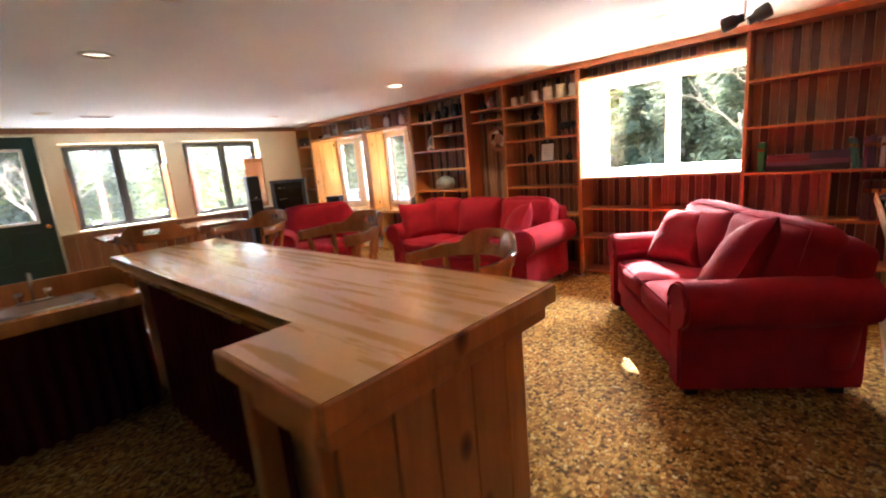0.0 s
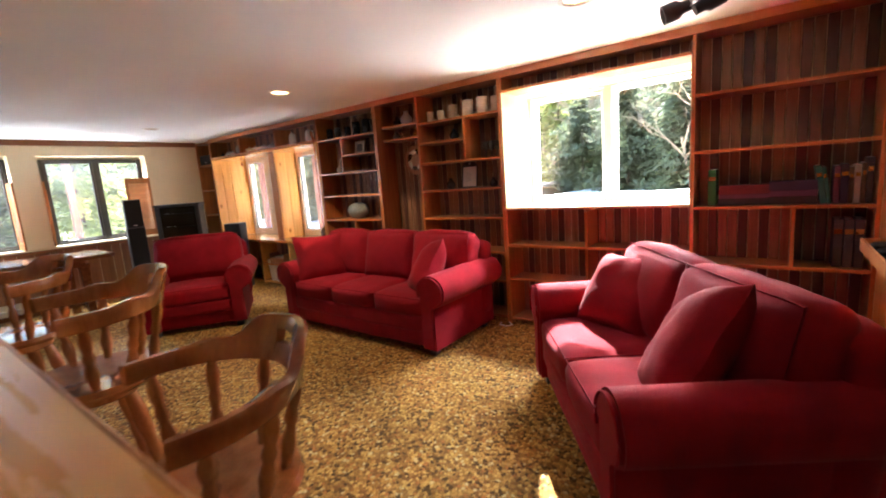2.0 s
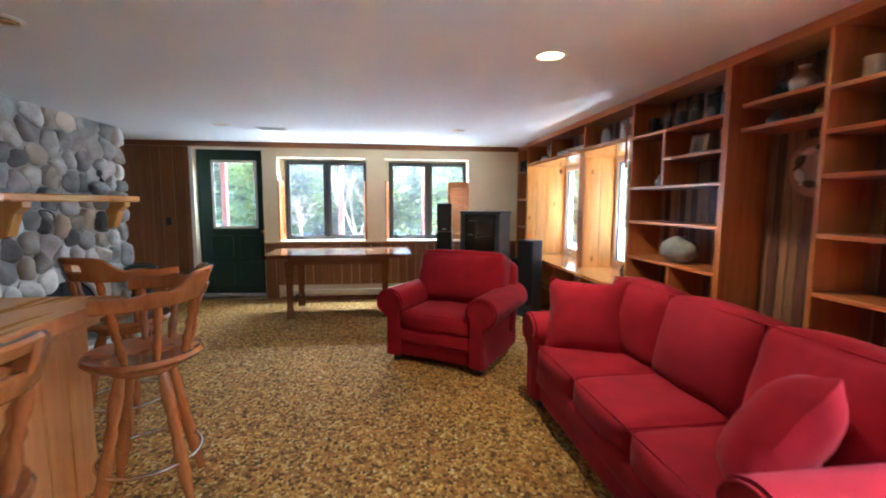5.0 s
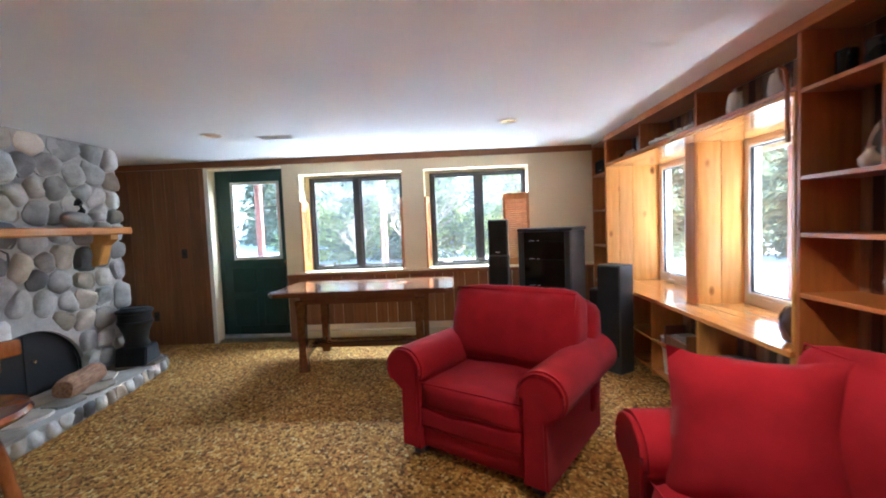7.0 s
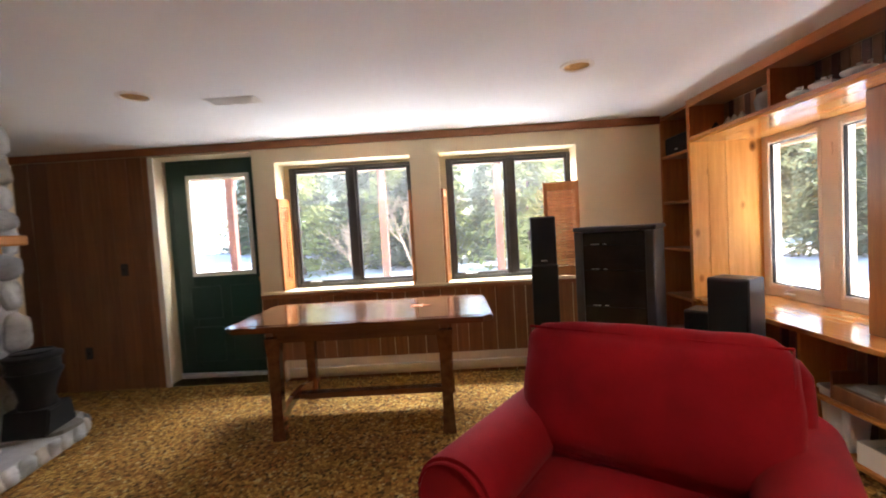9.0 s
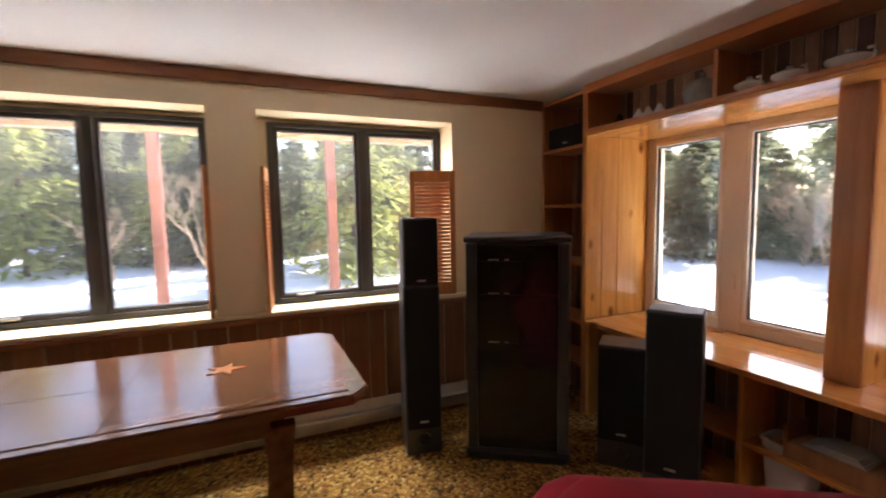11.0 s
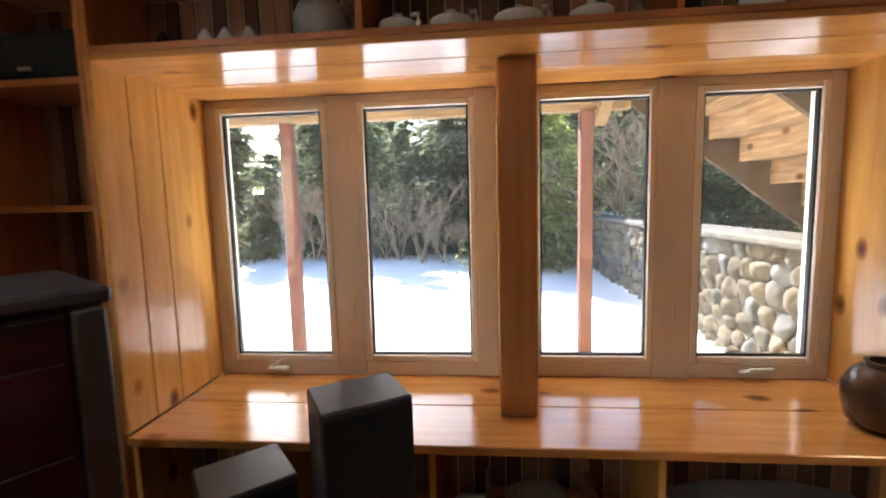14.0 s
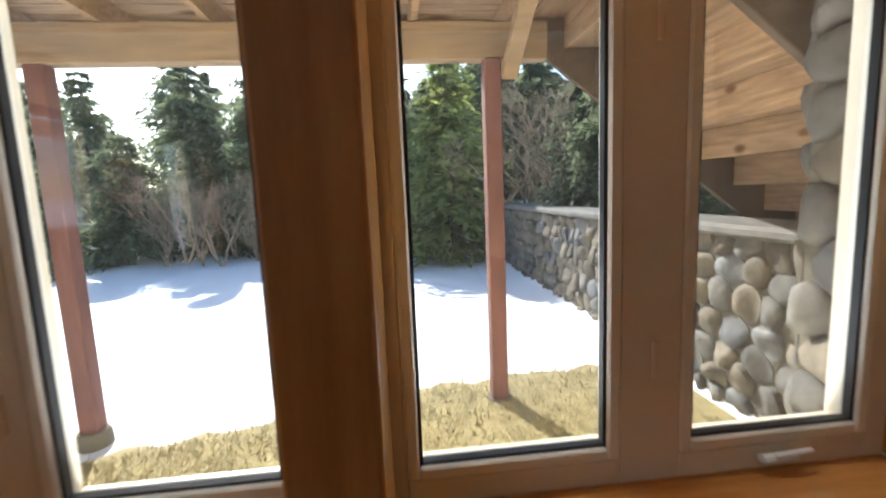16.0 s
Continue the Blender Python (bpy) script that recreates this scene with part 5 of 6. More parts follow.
VASE = [(0.035, 0), (0.06, 0.03), (0.065, 0.07), (0.03, 0.11), (0.022, 0.13), (0.03, 0.145)]
for x, y, z, s_, mt_, lb in ((-1.62, 5.33, 1.991, 0.8, STEEL, "small silvery vase on a niche shelf"), (-1.76, 5.34, 1.991, 0.6, DARKCER, "small dark vase on a niche shelf"), (-1.5, 5.33, 1.853, 0.45, BRASS, "small brass pot on a niche shelf"),
                           (-1.02, 5.35, 1.769, 0.62, DARKCER, "small dark glazed pot on a shelf"), (-1.1, 5.35, 1.286, 0.6, DARKCER, "small dark round pot on a shelf"), (-0.6, 5.36, 1.286, 0.5, DARKCER, "small dark bowl on a shelf"),
                           (-1.8, 5.35, 1.853, 0.5, GREYSTONE, "small grey carved pot on a niche shelf"), (-2.74, 5.3, 1.558, 0.5, CERAMIC, "small white cup beside a picture frame")):
    pot("small_pot", pose(x, y, z) @ Matrix.Scale(1.0, 4), [(r_ * s_ / 0.8, h * s_ / 0.8) for r_, h in VASE], mt_, lb, "pot")
for x in (-0.66, -0.6, -0.54):
    pot("goblet", pose(x, 5.35, 1.566), [(0.03, 0), (0.028, 0.006), (0.007, 0.015), (0.007, 0.06), (0.032, 0.085), (0.036, 0.13), (0.03, 0.15)], DARKCER, "dark stemmed goblet on a bookcase shelf", "goblet")


def picture(m, w, h, border, material, inner, label):
    p_ = thing("picture_frame", m, label, "picture frame", "shelf ornaments")
    bm = box(-w / 2, -w / 2 + border, -0.012, 0, 0, h, 0.003)
    box(w / 2 - border, w / 2, -0.012, 0, 0, h, 0.003, bm)
    box(-w / 2 + border, w / 2 - border, -0.012, 0, 0, border, 0.003, bm)
    box(-w / 2 + border, w / 2 - border, -0.012, 0, h - border, h, 0.003, bm)
    part("frame", bm, material, p_)
    sheet = part("sheet", box(-w / 2 + border, w / 2 - border, -0.006, -0.002, border, h - border, 0), inner, p_)
    for k in range(5):
        part("text_line", box(-w * 0.25, w * random.uniform(0.05, 0.25), -0.0075, -0.006, h * (0.3 + 0.09 * k), h * (0.3 + 0.09 * k) + 0.004, 0), GREYPLASTIC, sheet)
    return p_


cert = picture(pose(-0.88, 5.36, 1.287, -10, 0, 6), 0.175, 0.22, 0.012, DARKFRAME, PAPER, "white certificate in a dark frame with an arched crest")
part("crest", prism([(-0.0875, 0.218), (0.0875, 0.218), (0.06, 0.245), (0.03, 0.262), (-0.03, 0.262), (-0.06, 0.245)], -0.014, 0.0, 0.003), DARKFRAME, cert, "dark arched crest")
part("emblem", moved(lathe([(0.001, 0), (0.012, 0), (0.012, 0.003), (0.001, 0.004)], 14, False), pose(0, -0.014, 0.238, 90)), STEEL, cert, "small round silvery emblem")
card = thing("hanging_card", pose(-1.44, 5.43, 1.53, 0, 0, 14), "pale blue and white card hanging in the niche", "card")
part("card_sheet", box(-0.045, 0.045, -0.003, 0.0, 0.0, 0.25, 0.001), BLUECARD, card)
part("card_band", box(-0.045, 0.045, -0.0045, -0.003, 0.02, 0.12, 0), PAPER, card, "white lower half")
picture(pose(-2.42, 5.36, 1.76, -10, 0, 10), 0.14, 0.15, 0.03, VINYL, GREYSTONE, "small square picture in a pale wooden frame")
o = thing("oval_carving", pose(-2.78, 5.38, 1.559, -14, 0, 12), "oval pale stone plaque leaning on a shelf", "ornament")
bm = moved(lathe([(0.001, -0.012), (0.075, -0.01), (0.085, 0.0), (0.075, 0.012), (0.001, 0.008)], 24, False), pose(0, 0, 0.12, 90) @ Matrix.Diagonal((0.85, 1.4, 1, 1)))
part("plaque", bm, VINYL, o, smooth=True)
part("relief", moved(lathe([(0.001, 0), (0.055, 0), (0.05, 0.006), (0.001, 0.012)], 20, False), pose(0, -0.008, 0.12, 90) @ Matrix.Diagonal((0.85, 1.3, 1, 1))), GREYSTONE, o, "grey carved centre", True)
o = thing("carved_gourd", pose(-2.5, 5.32, 0.993), "round mottled grey carved stone on a shelf", "ornament")
bm = lathe([(0.02, 0), (0.08, 0.012), (0.13, 0.06), (0.14, 0.1), (0.12, 0.15), (0.06, 0.185), (0.01, 0.19)], 24)
for v_ in bm.verts:
    v_.co += noise.noise_vector(v_.co * 14) * 0.01
part("body", moved(bm, Matrix.Diagonal((1.1, 0.8, 1, 1))), GREYSTONE, o, smooth=True)
o = thing("wall_plaque", pose(-1.62, 5.455, 1.62), "round carved plaque with pale fish shapes in the niche", "wall plaque")
part("disc", moved(lathe([(0.001, 0), (0.15, 0), (0.16, 0.01), (0.14, 0.018), (0.001, 0.014)], 28, False), pose(0, 0, 0, 90)), STRIPE_A, o, smooth=True)
for k in range(7):
    a = 2 * math.pi * k / 7
    part("relief", moved(lathe([(0.001, -0.05), (0.02, -0.02), (0.024, 0.01), (0.01, 0.04), (0.018, 0.055)], 10), pose(0.09 * math.cos(a), -0.02, 0.09 * math.sin(a), 0, math.degrees(-a))), BROWNCER if k % 2 else VINYL, o, smooth=True)
# ornaments above the bay
TEAPOT = [(0.05, 0), (0.085, 0.03), (0.095, 0.08), (0.075, 0.125), (0.03, 0.14), (0.012, 0.15), (0.016, 0.17), (0.004, 0.178)]
pot("ginger_jar", pose(-4.98, 5.33, 1.991), [(r_ * 1.0, h) for r_, h in TEAPOT], GREYSTONE, "grey-green lidded pot above the bay window", "pot", 0.02)
for x in (-5.52, -5.37, -5.3, -5.22):
    pot("shell_ornament", pose(x, 5.3, 1.991, 0, 0, random.uniform(0, 90)), [(0.035, 0), (0.04, 0.015), (0.025, 0.035), (0.012, 0.06), (0.004, 0.07)], DARKCER if x < -5.5 else CERAMIC, "small pale shell figurine above the bay window", "figurine")
for x, s_ in ((-4.72, 1.0), (-4.55, 1.1), (-4.34, 1.25), (-4.12, 1.1)):
    o = pot("sauce_boat", pose(x, 5.3, 1.991, 0, 0, random.uniform(-30, 30)), [(0.03 * s_, 0), (0.035 * s_, 0.008), (0.06 * s_, 0.03), (0.062 * s_, 0.042), (0.04 * s_, 0.055), (0.012, 0.064), (0.014, 0.075)], CERAMIC, "white lidded porcelain dish above the bay window", "dish", 0.018)
for x in (-3.64, -3.28):
    pot("white_jug", pose(x, 5.3, 1.991, 0, 0, random.uniform(-20, 20)), [(0.04, 0), (0.048, 0.05), (0.042, 0.1), (0.034, 0.13), (0.03, 0.14), (0.01, 0.15), (0.01, 0.165)], CERAMIC, "white lidded china jug above the bay window", "jug", 0.03)
pot("bird_figurine", pose(-3.98, 5.3, 1.991), [(0.02, 0), (0.03, 0.015), (0.02, 0.035), (0.006, 0.06)], GREYSTONE, "small dark bird figurine above the bay window", "figurine")
# desk and cubbies below
pot("stoneware_jug", pose(-3.15, 5.36, 0.688), [(0.07, 0), (0.1, 0.02), (0.115, 0.08), (0.115, 0.14), (0.09, 0.19), (0.06, 0.205), (0.062, 0.225), (0.05, 0.225), (0.045, 0.19)], BROWNCER, "large brown glazed stoneware jug on the window desk", "jug", 0, 28)
cane = thing("walking_cane", pose(-3.015, 5.17, 0), "red-brown wooden walking cane hooked on the shelf edge", "cane")
part("shaft", tube([(-0.06, 0.03, 2.0), (-0.065, 0.01, 2.06), (-0.04, -0.012, 2.09), (-0.01, -0.012, 2.07), (0.0, -0.012, 2.0), (0.005, -0.012, 1.9), (0.01, -0.012, 1.72)], 0.011, 8), STOOL, cane, smooth=True)
bn = thing("waste_bin", pose(-4.47, 5.32, 0.061), "white plastic waste bin under the window desk", "bin")
bm = bmesh.new()
rings = []
for w_, d_, z in ((0.08, 0.06, 0.0), (0.105, 0.08, 0.3), (0.112, 0.087, 0.3), (0.112, 0.087, 0.312), (0.1, 0.075, 0.312), (0.078, 0.055, 0.01)):
    rings.append([bm.verts.new((w_ * math.copysign(abs(math.cos(a)) ** 0.4, math.cos(a)), d_ * math.copysign(abs(math.sin(a)) ** 0.4, math.sin(a)), z)) for a in [2 * math.pi * k / 24 for k in range(24)]])
for lo, hi in zip(rings, rings[1:]):
    for k in range(24):
        bm.faces.new((lo[k], lo[(k + 1) % 24], hi[(k + 1) % 24], hi[k]))
bm.faces.new(rings[0])
bm.faces.new(rings[-1])
part("tub", bm, PLASTIC, bn, smooth=False)
cs = thing("keyboard_case", pose(-3.5, 5.3, 0.331), "grey curved instrument case in the desk cubby", "case")
part("lid", prism([(-0.36, 0.03), (-0.33, 0.09), (-0.15, 0.125), (0.1, 0.125), (0.3, 0.09), (0.37, 0.03)], -0.1, 0.12, 0.01), GREYPLASTIC, cs)
part("base", box(-0.37, 0.37, -0.105, 0.125, 0.0, 0.031, 0.006), GREYPLASTIC, cs)
mag = thing("magazine_rack", pose(-4.28, 5.3, 0.331), "low dark wooden rack holding papers", "magazine rack")
part("tray", box(-0.17, 0.17, -0.07, 0.1, 0, 0.08, 0.004), PANEL, mag)
for x in (-0.18, 0.172):
    part("end_panel", box(x - 0.006, x + 0.012, -0.07, 0.1, 0, 0.15, 0.004), PANEL, mag)
for k in range(4):
    part("newspaper", box(-0.12 + 0.02 * k, 0.1 - 0.01 * k, -0.05, 0.09, 0.081 + 0.008 * k, 0.0885 + 0.008 * k, 0.002), NEWSPRINT, mag, "folded old newspaper")
tw = thing("driftwood_figure", pose(-4.02, 5.28, 0.331), "small twisted dark driftwood figure", "ornament")
part("twig", tube([(-0.05, 0, 0.01), (-0.01, 0, 0.06), (0.02, 0.01, 0.11), (0.05, 0, 0.05), (0.07, 0, 0.012)], [0.008, 0.012, 0.008, 0.01, 0.006], 6), BARK, tw, smooth=True)
bx = thing("storage_box", pose(-4.16, 5.33, 0.061), "open white cardboard box with odds and ends in the desk cubby", "box")
for n_, a_ in (("side", (-0.15, -0.142, -0.1, 0.1)), ("side", (0.142, 0.15, -0.1, 0.1)), ("front", (-0.142, 0.142, -0.1, -0.092)), ("back", (-0.142, 0.142, 0.092, 0.1))):
    part(n_, box(a_[0], a_[1], a_[2], a_[3], 0.0, 0.11, 0.001), PAPER, bx)
part("bottom", box(-0.142, 0.142, -0.092, 0.092, 0.0, 0.006, 0), PAPER, bx)
part("contents", cushion(0.24, 0.15, 0.09, 0.02, 0.01, 5, rough=0.02), GREYPLASTIC, bx, "dark odds and ends", at=pose(0.01, 0, 0.055))
gp = thing("game_console", pose(-2.72, 5.32, 0.681), "flat dark grey electronic box on a shelf", "electronics")
part("body", box(-0.13, 0.13, -0.09, 0.1, 0.0, 0.05, 0.006), CHARCOAL, gp)
# duck on the mantel
dk = thing("wooden_duck", pose(-4.55, 0.2, 1.491, 0, 0, 200), "carved grey wooden goose decoy on the mantel", "decoy")
bm = cushion(0.34, 0.15, 0.13, 0.06, 0.01, 8)
for v_ in bm.verts:
    k_ = 1 - 0.55 * max(0, -v_.co.x / 0.17) ** 2
    v_.co.y *= k_
    v_.co.z = v_.co.z * k_ + 0.065 + 0.03 * max(0, -v_.co.x / 0.17)
part("body", bm, GREYSTONE, dk, smooth=True)
part("neck", tube([(0.1, 0, 0.1), (0.15, 0, 0.16), (0.13, 0, 0.22), (0.1, 0, 0.235), (0.055, 0, 0.215), (0.02, 0, 0.2)], [0.04, 0.028, 0.026, 0.03, 0.02, 0.006], 10), DARKCER, dk, "dark curved neck and head", True)


# books on the bookcase by the end wall
BOOK = [mat("book_cloth", c, None, 0.6, scale=9, fine=200, bump=0.15) for c in ((0.02, 0.2, 0.05), (0.03, 0.16, 0.11), (0.05, 0.03, 0.06), (0.16, 0.02, 0.025), (0.04, 0.03, 0.03), (0.5, 0.46, 0.36), (0.1, 0.07, 0.03), (0.14, 0.05, 0.09))]


def book(x, w, h, c, lean=0.0, flat=False, z=1.069, y=5.26, d_=0.16):
    m = pose(x, y, z) @ (pose(0, 0, 0, 0, lean) if not flat else pose(0, 0, 0))
    b = thing("book", m, "closed cloth-bound book on the bookcase shelf", "book", "books on the shelf")
    if flat:
        part("cover", box(-h / 2, h / 2, 0, d_, 0, w, 0.003), BOOK[c], b)
        part("pages", box(-h / 2 + 0.004, h / 2 + 0.0015, 0.004, d_ + 0.001, 0.004, w - 0.004, 0), PAPER, b)
    else:
        part("cover", box(0, w, 0, d_, 0, h, 0.003), BOOK[c], b)
        part("pages", box(0.004, w - 0.004, 0.004, d_ + 0.001, 0.004, h + 0.001, 0), PAPER, b)
        part("spine_band", box(0.003, w - 0.003, -0.001, 0.001, h * 0.7, h * 0.8, 0), BRASS, b)


book(1.19, 0.05, 0.25, 0)
for k, (c, w) in enumerate(((4, 0.045), (7, 0.03), (3, 0.035), (3, 0.025))):
    book(1.4, w, 0.3 - 0.02 * (k % 2), c, flat=True, z=1.069 + sum((0.045, 0.03, 0.035, 0.025)[:k]))
for k, (c, w) in enumerate(((4, 0.05), (7, 0.04), (2, 0.06))):
    book(1.66, w, 0.25, c, flat=True, z=1.069 + sum((0.05, 0.04)[:k]))
x = 1.8
for k, (c, w, h) in enumerate(((1, 0.03, 0.24), (1, 0.02, 0.23), (7, 0.03, 0.23), (2, 0.035, 0.24), (6, 0.02, 0.22), (5, 0.028, 0.23), (6, 0.02, 0.24), (4, 0.03, 0.27))):
    book(x, w, h, c, lean=-9 if k < 2 else 0)
    x += w + 0.003
for k in range(3):
    book(1.87 + 0.05 * k, 0.045, 0.3, 4, z=0.669)

# track lamp and the spot on the end wall, ledge with cork board
sp = thing("ceiling_spotlight", pose(1.2, 4.3, CEIL), "black twin spotlight hanging from the ceiling", "spotlight")
part("canopy", moved(lathe([(0.05, -0.02), (0.05, 0)], 20), pose(0, 0, 0)), WHITE, sp, smooth=True)
part("stem", moved(lathe([(0.008, -0.13), (0.008, -0.02)], 10), pose(0, 0, 0)), STEEL, sp, "pale metal stem", True)
for x, a in ((0.07, 65), (-0.06, 105)):
    hd = part("lamp_head", lathe([(0.028, -0.06), (0.03, -0.02), (0.045, 0.0), (0.048, 0.07), (0.042, 0.07), (0.03, 0.02)], 20), BLACK, sp, smooth=True, at=pose(x, 0, -0.13, 0, a if x > 0 else -a, 20))
    part("bulb_face", lathe([(0.04, 0.055), (0.02, 0.06)], 16), CHROME, hd, "bright lamp reflector")
ws = thing("wall_spotlight", pose(2.06, 4.45, 1.9), "black spotlight on a bracket at the end wall", "spotlight")
part("arm", tube([(0, -0.25, 0.0), (-0.06, -0.1, 0.01), (-0.08, 0.05, 0.02)], 0.008, 8), IRON, ws, smooth=True)
part("arm", tube([(0, -0.25, 0.04), (-0.06, -0.1, 0.03), (-0.08, 0.05, 0.02)], 0.006, 8), IRON, ws, smooth=True)
part("lamp_head", moved(lathe([(0.02, -0.04), (0.035, 0.0), (0.036, 0.05), (0.03, 0.05)], 18), pose(-0.08, 0.05, 0.02, -80)), BLACK, ws, smooth=True)
lw = thing("wall_ledge", pose(0, 0, 0), "pine ledge along the end wall holding small things", "ledge")
part("ledge_board", box(1.93, 2.066, 2.4, 4.6, 0.9, 0.925, 0.004), PINE_X, lw)
part("ledge_lip", box(1.918, 1.93, 2.4, 4.612, 0.89, 0.955, 0.004), BAR_PINE, lw)
part("ledge_lip", box(1.93, 2.066, 4.6, 4.612, 0.89, 0.955, 0.004), BAR_PINE, lw)
cb = thing("cork_board", pose(0, 0, 0), "large cork board on the end wall", "cork board")
part("cork", box(2.05, 2.066, 2.4, 3.85, 0.98, 1.7, 0.003), CORK, cb)
for k in range(4):
    o = thing("dart", pose(1.98, 4.42 - 0.16 * k, 0.926, 0, 0, 40 * k), "small dark game piece on the ledge", "game piece", "things on the ledge")
    part("body", cushion(0.09, 0.06, 0.035, 0.012, 0.004, 4), BLACK, o, at=pose(0, 0, 0.018), smooth=True)
cord = thing("power_cord", pose(0, 0, 0), "thin pale cord lying by the sofa", "cord")
part("cable", tube([(-0.47, 5.14, 0.006), (-0.45, 5.08, 0.006), (-0.38, 5.06, 0.006), (-0.34, 5.12, 0.006), (-0.4, 5.17, 0.006)], 0.005, 6), PLASTIC, cord, smooth=True)


# ---- outdoors ----
def ground_height(x, y):
    high = 0.97 / (1 + math.exp(max(-60, min(60, -(x + 2.0) * 9)))) * (1 if y > 5.9 else 0)
    far = max(0.0, math.hypot(x + 4, y - 6) - 7)
    h = 0.04 + 0.05 * noise.noise((x * 0.5, y * 0.5, 0)) + 0.02 * noise.noise((x * 2, y * 2, 3)) + high + 0.02 * far + 0.25 * noise.noise((x * 0.12, y * 0.12, 7)) * min(1, far / 6)
    if y < 7.7 and x < -2.4 and y > 5.5:
        h -= 0.06
    return h


bm = bmesh.new()
step = [-300, -120, -60] + [-40 + 0.8 * k for k in range(30)] + [-16 + 0.3 * k for k in range(74)] + [6.5 + 1.2 * k for k in range(20)] + [60, 120, 300]
stepy = [-300, -120, -40, -25] + [-16 + 0.8 * k for k in range(22)] + [1.8 + 0.3 * k for k in range(60)] + [20 + 1.2 * k for k in range(20)] + [80, 150, 300]
grid = {}
for i, x in enumerate(step):
    for j, y in enumerate(stepy):
        grid[i, j] = bm.verts.new((x, y, ground_height(x, y)))
for i in range(len(step) - 1):
    for j in range(len(stepy) - 1):
        cx, cy = (step[i] + step[i + 1]) / 2, (stepy[j] + stepy[j + 1]) / 2
        if WEST - 0.35 < cx < EAST + 0.3 and SOUTH - 0.4 < cy < 5.85:
            continue
        bm.faces.new((grid[i, j], grid[i + 1, j], grid[i + 1, j + 1], grid[i, j + 1]))
tagged(part("ground", bm, SNOW, smooth=True), "snow-covered ground rolling gently to the woods", kind="structure")

# bare turf under the deck
bm = bmesh.new()
n_ = 40
rows = [[bm.verts.new((-6.6 + 4.2 * k / n_, 5.92 + (2.0 - 0.3 * max(0, 2.8 - 4.2 * k / n_) + 0.22 * noise.noise((k * 0.35, 1, 0)) + 0.14 * noise.noise((k * 0.9, 5, 0))) * j / 8, 0.075 + 0.012 * noise.noise((k, j, 2)) - 0.05 * (j == 8))) for k in range(n_ + 1)] for j in range(9)]
for lo, hi in zip(rows, rows[1:]):
    for k in range(n_):
        bm.faces.new((lo[k], lo[k + 1], hi[k + 1], hi[k]))
tagged(part("turf", bm, EARTH, smooth=True), "strip of bare matted dry turf under the deck", kind="structure")
bm = bmesh.new()
for k in range(12000):
    x = random.uniform(-6.5, -2.5)
    y = random.uniform(5.95, 7.8 - 0.3 * max(0.0, -3.8 - x))
    a, h, w = random.uniform(0, 6.28), random.uniform(0.015, 0.05), 0.004
    z = 0.075
    ln = random.uniform(0.02, 0.06)
    bm.faces.new((bm.verts.new((x - w * math.sin(a), y + w * math.cos(a), z)), bm.verts.new((x + w * math.sin(a), y - w * math.cos(a), z)), bm.verts.new((x + ln * math.cos(a), y + ln * math.sin(a), z + h))))
tagged(part("grass", bm, GRASS), "dry yellow winter grass", kind="stuff")

# deck on red posts round the corner of the house
dkk = thing("deck", pose(0, 0, 0), "weathered wooden deck overhead on red posts", "deck")
part("beam", box(-8.3, -3.3, 7.46, 7.56, 2.16, 2.37, 0.006), DECK, dkk)
part("beam", box(-8.2, -8.1, -1.0, 7.45, 2.22, 2.38, 0.006), DECK, dkk)
for k in range(10):
    x = -8.0 + 0.56 * k
    if x < -3.3:
        part("joist", box(x - 0.02, x + 0.02, 5.93, 7.85, 2.375, 2.52, 0.003), DECK, dkk)
for k in range(14):
    part("deck_board", box(-8.3, -2.6, 5.93 + 0.142 * k, 6.065 + 0.142 * k, 2.524, 2.56, 0.004), DECK, dkk)
for k in range(13):
    part("deck_board", box(-8.3 + 0.142 * k, -8.165 + 0.142 * k, -1.2, 5.92, 2.524, 2.56, 0.004), DECK, dkk)
part("rim_joist", box(-8.3, -2.6, 7.86, 7.9, 2.33, 2.523, 0.004), DECK, dkk)
part("brace", box(-0.045, 0.045, -0.03, 0.03, 0, 0.62, 0.004), DECK, dkk, at=pose(-3.55, 7.42, 2.05, 55, 0, 0))
for x, y, h in ((-6.1, 7.51, 2.16), (-3.64, 7.48, 2.16), (-8.15, 7.51, 2.16), (-8.15, 2.31, 2.22), (-8.15, 3.9, 2.22), (-8.15, 0.2, 2.22)):
    po = thing("deck_post", pose(x, y, 0), "square red-stained wooden deck post in the snow", "post", "deck posts")
    part("shaft", box(-0.05, 0.05, -0.05, 0.05, 0.0, h, 0.006), POST, po)
    part("footing", lathe([(0.1, -0.15), (0.09, 0.06), (0.08, 0.085)], 16), MORTAR_O, po, "round concrete footing", True)

# stairs from the deck down to the bank, seen from below
stp = thing("outdoor_stairs", pose(0, 0, 0), "weathered wooden stairs coming down from the deck to the bank", "stairs")
RUN, RISE, SX, SZ = 0.25, 0.189, -3.3, 2.55
saw = [(SX, SZ - 0.22), (SX + 8.6 * RUN, SZ - 0.22 - 8.6 * RISE), (SX + 8.9 * RUN, SZ - 0.22 - 8.6 * RISE)]
for k in range(8, -1, -1):
    saw += [(SX + RUN * (k + 1), SZ - RISE * k - 0.042), (SX + RUN * k, SZ - RISE * k - 0.042)]
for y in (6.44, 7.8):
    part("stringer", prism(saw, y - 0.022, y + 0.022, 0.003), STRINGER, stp)
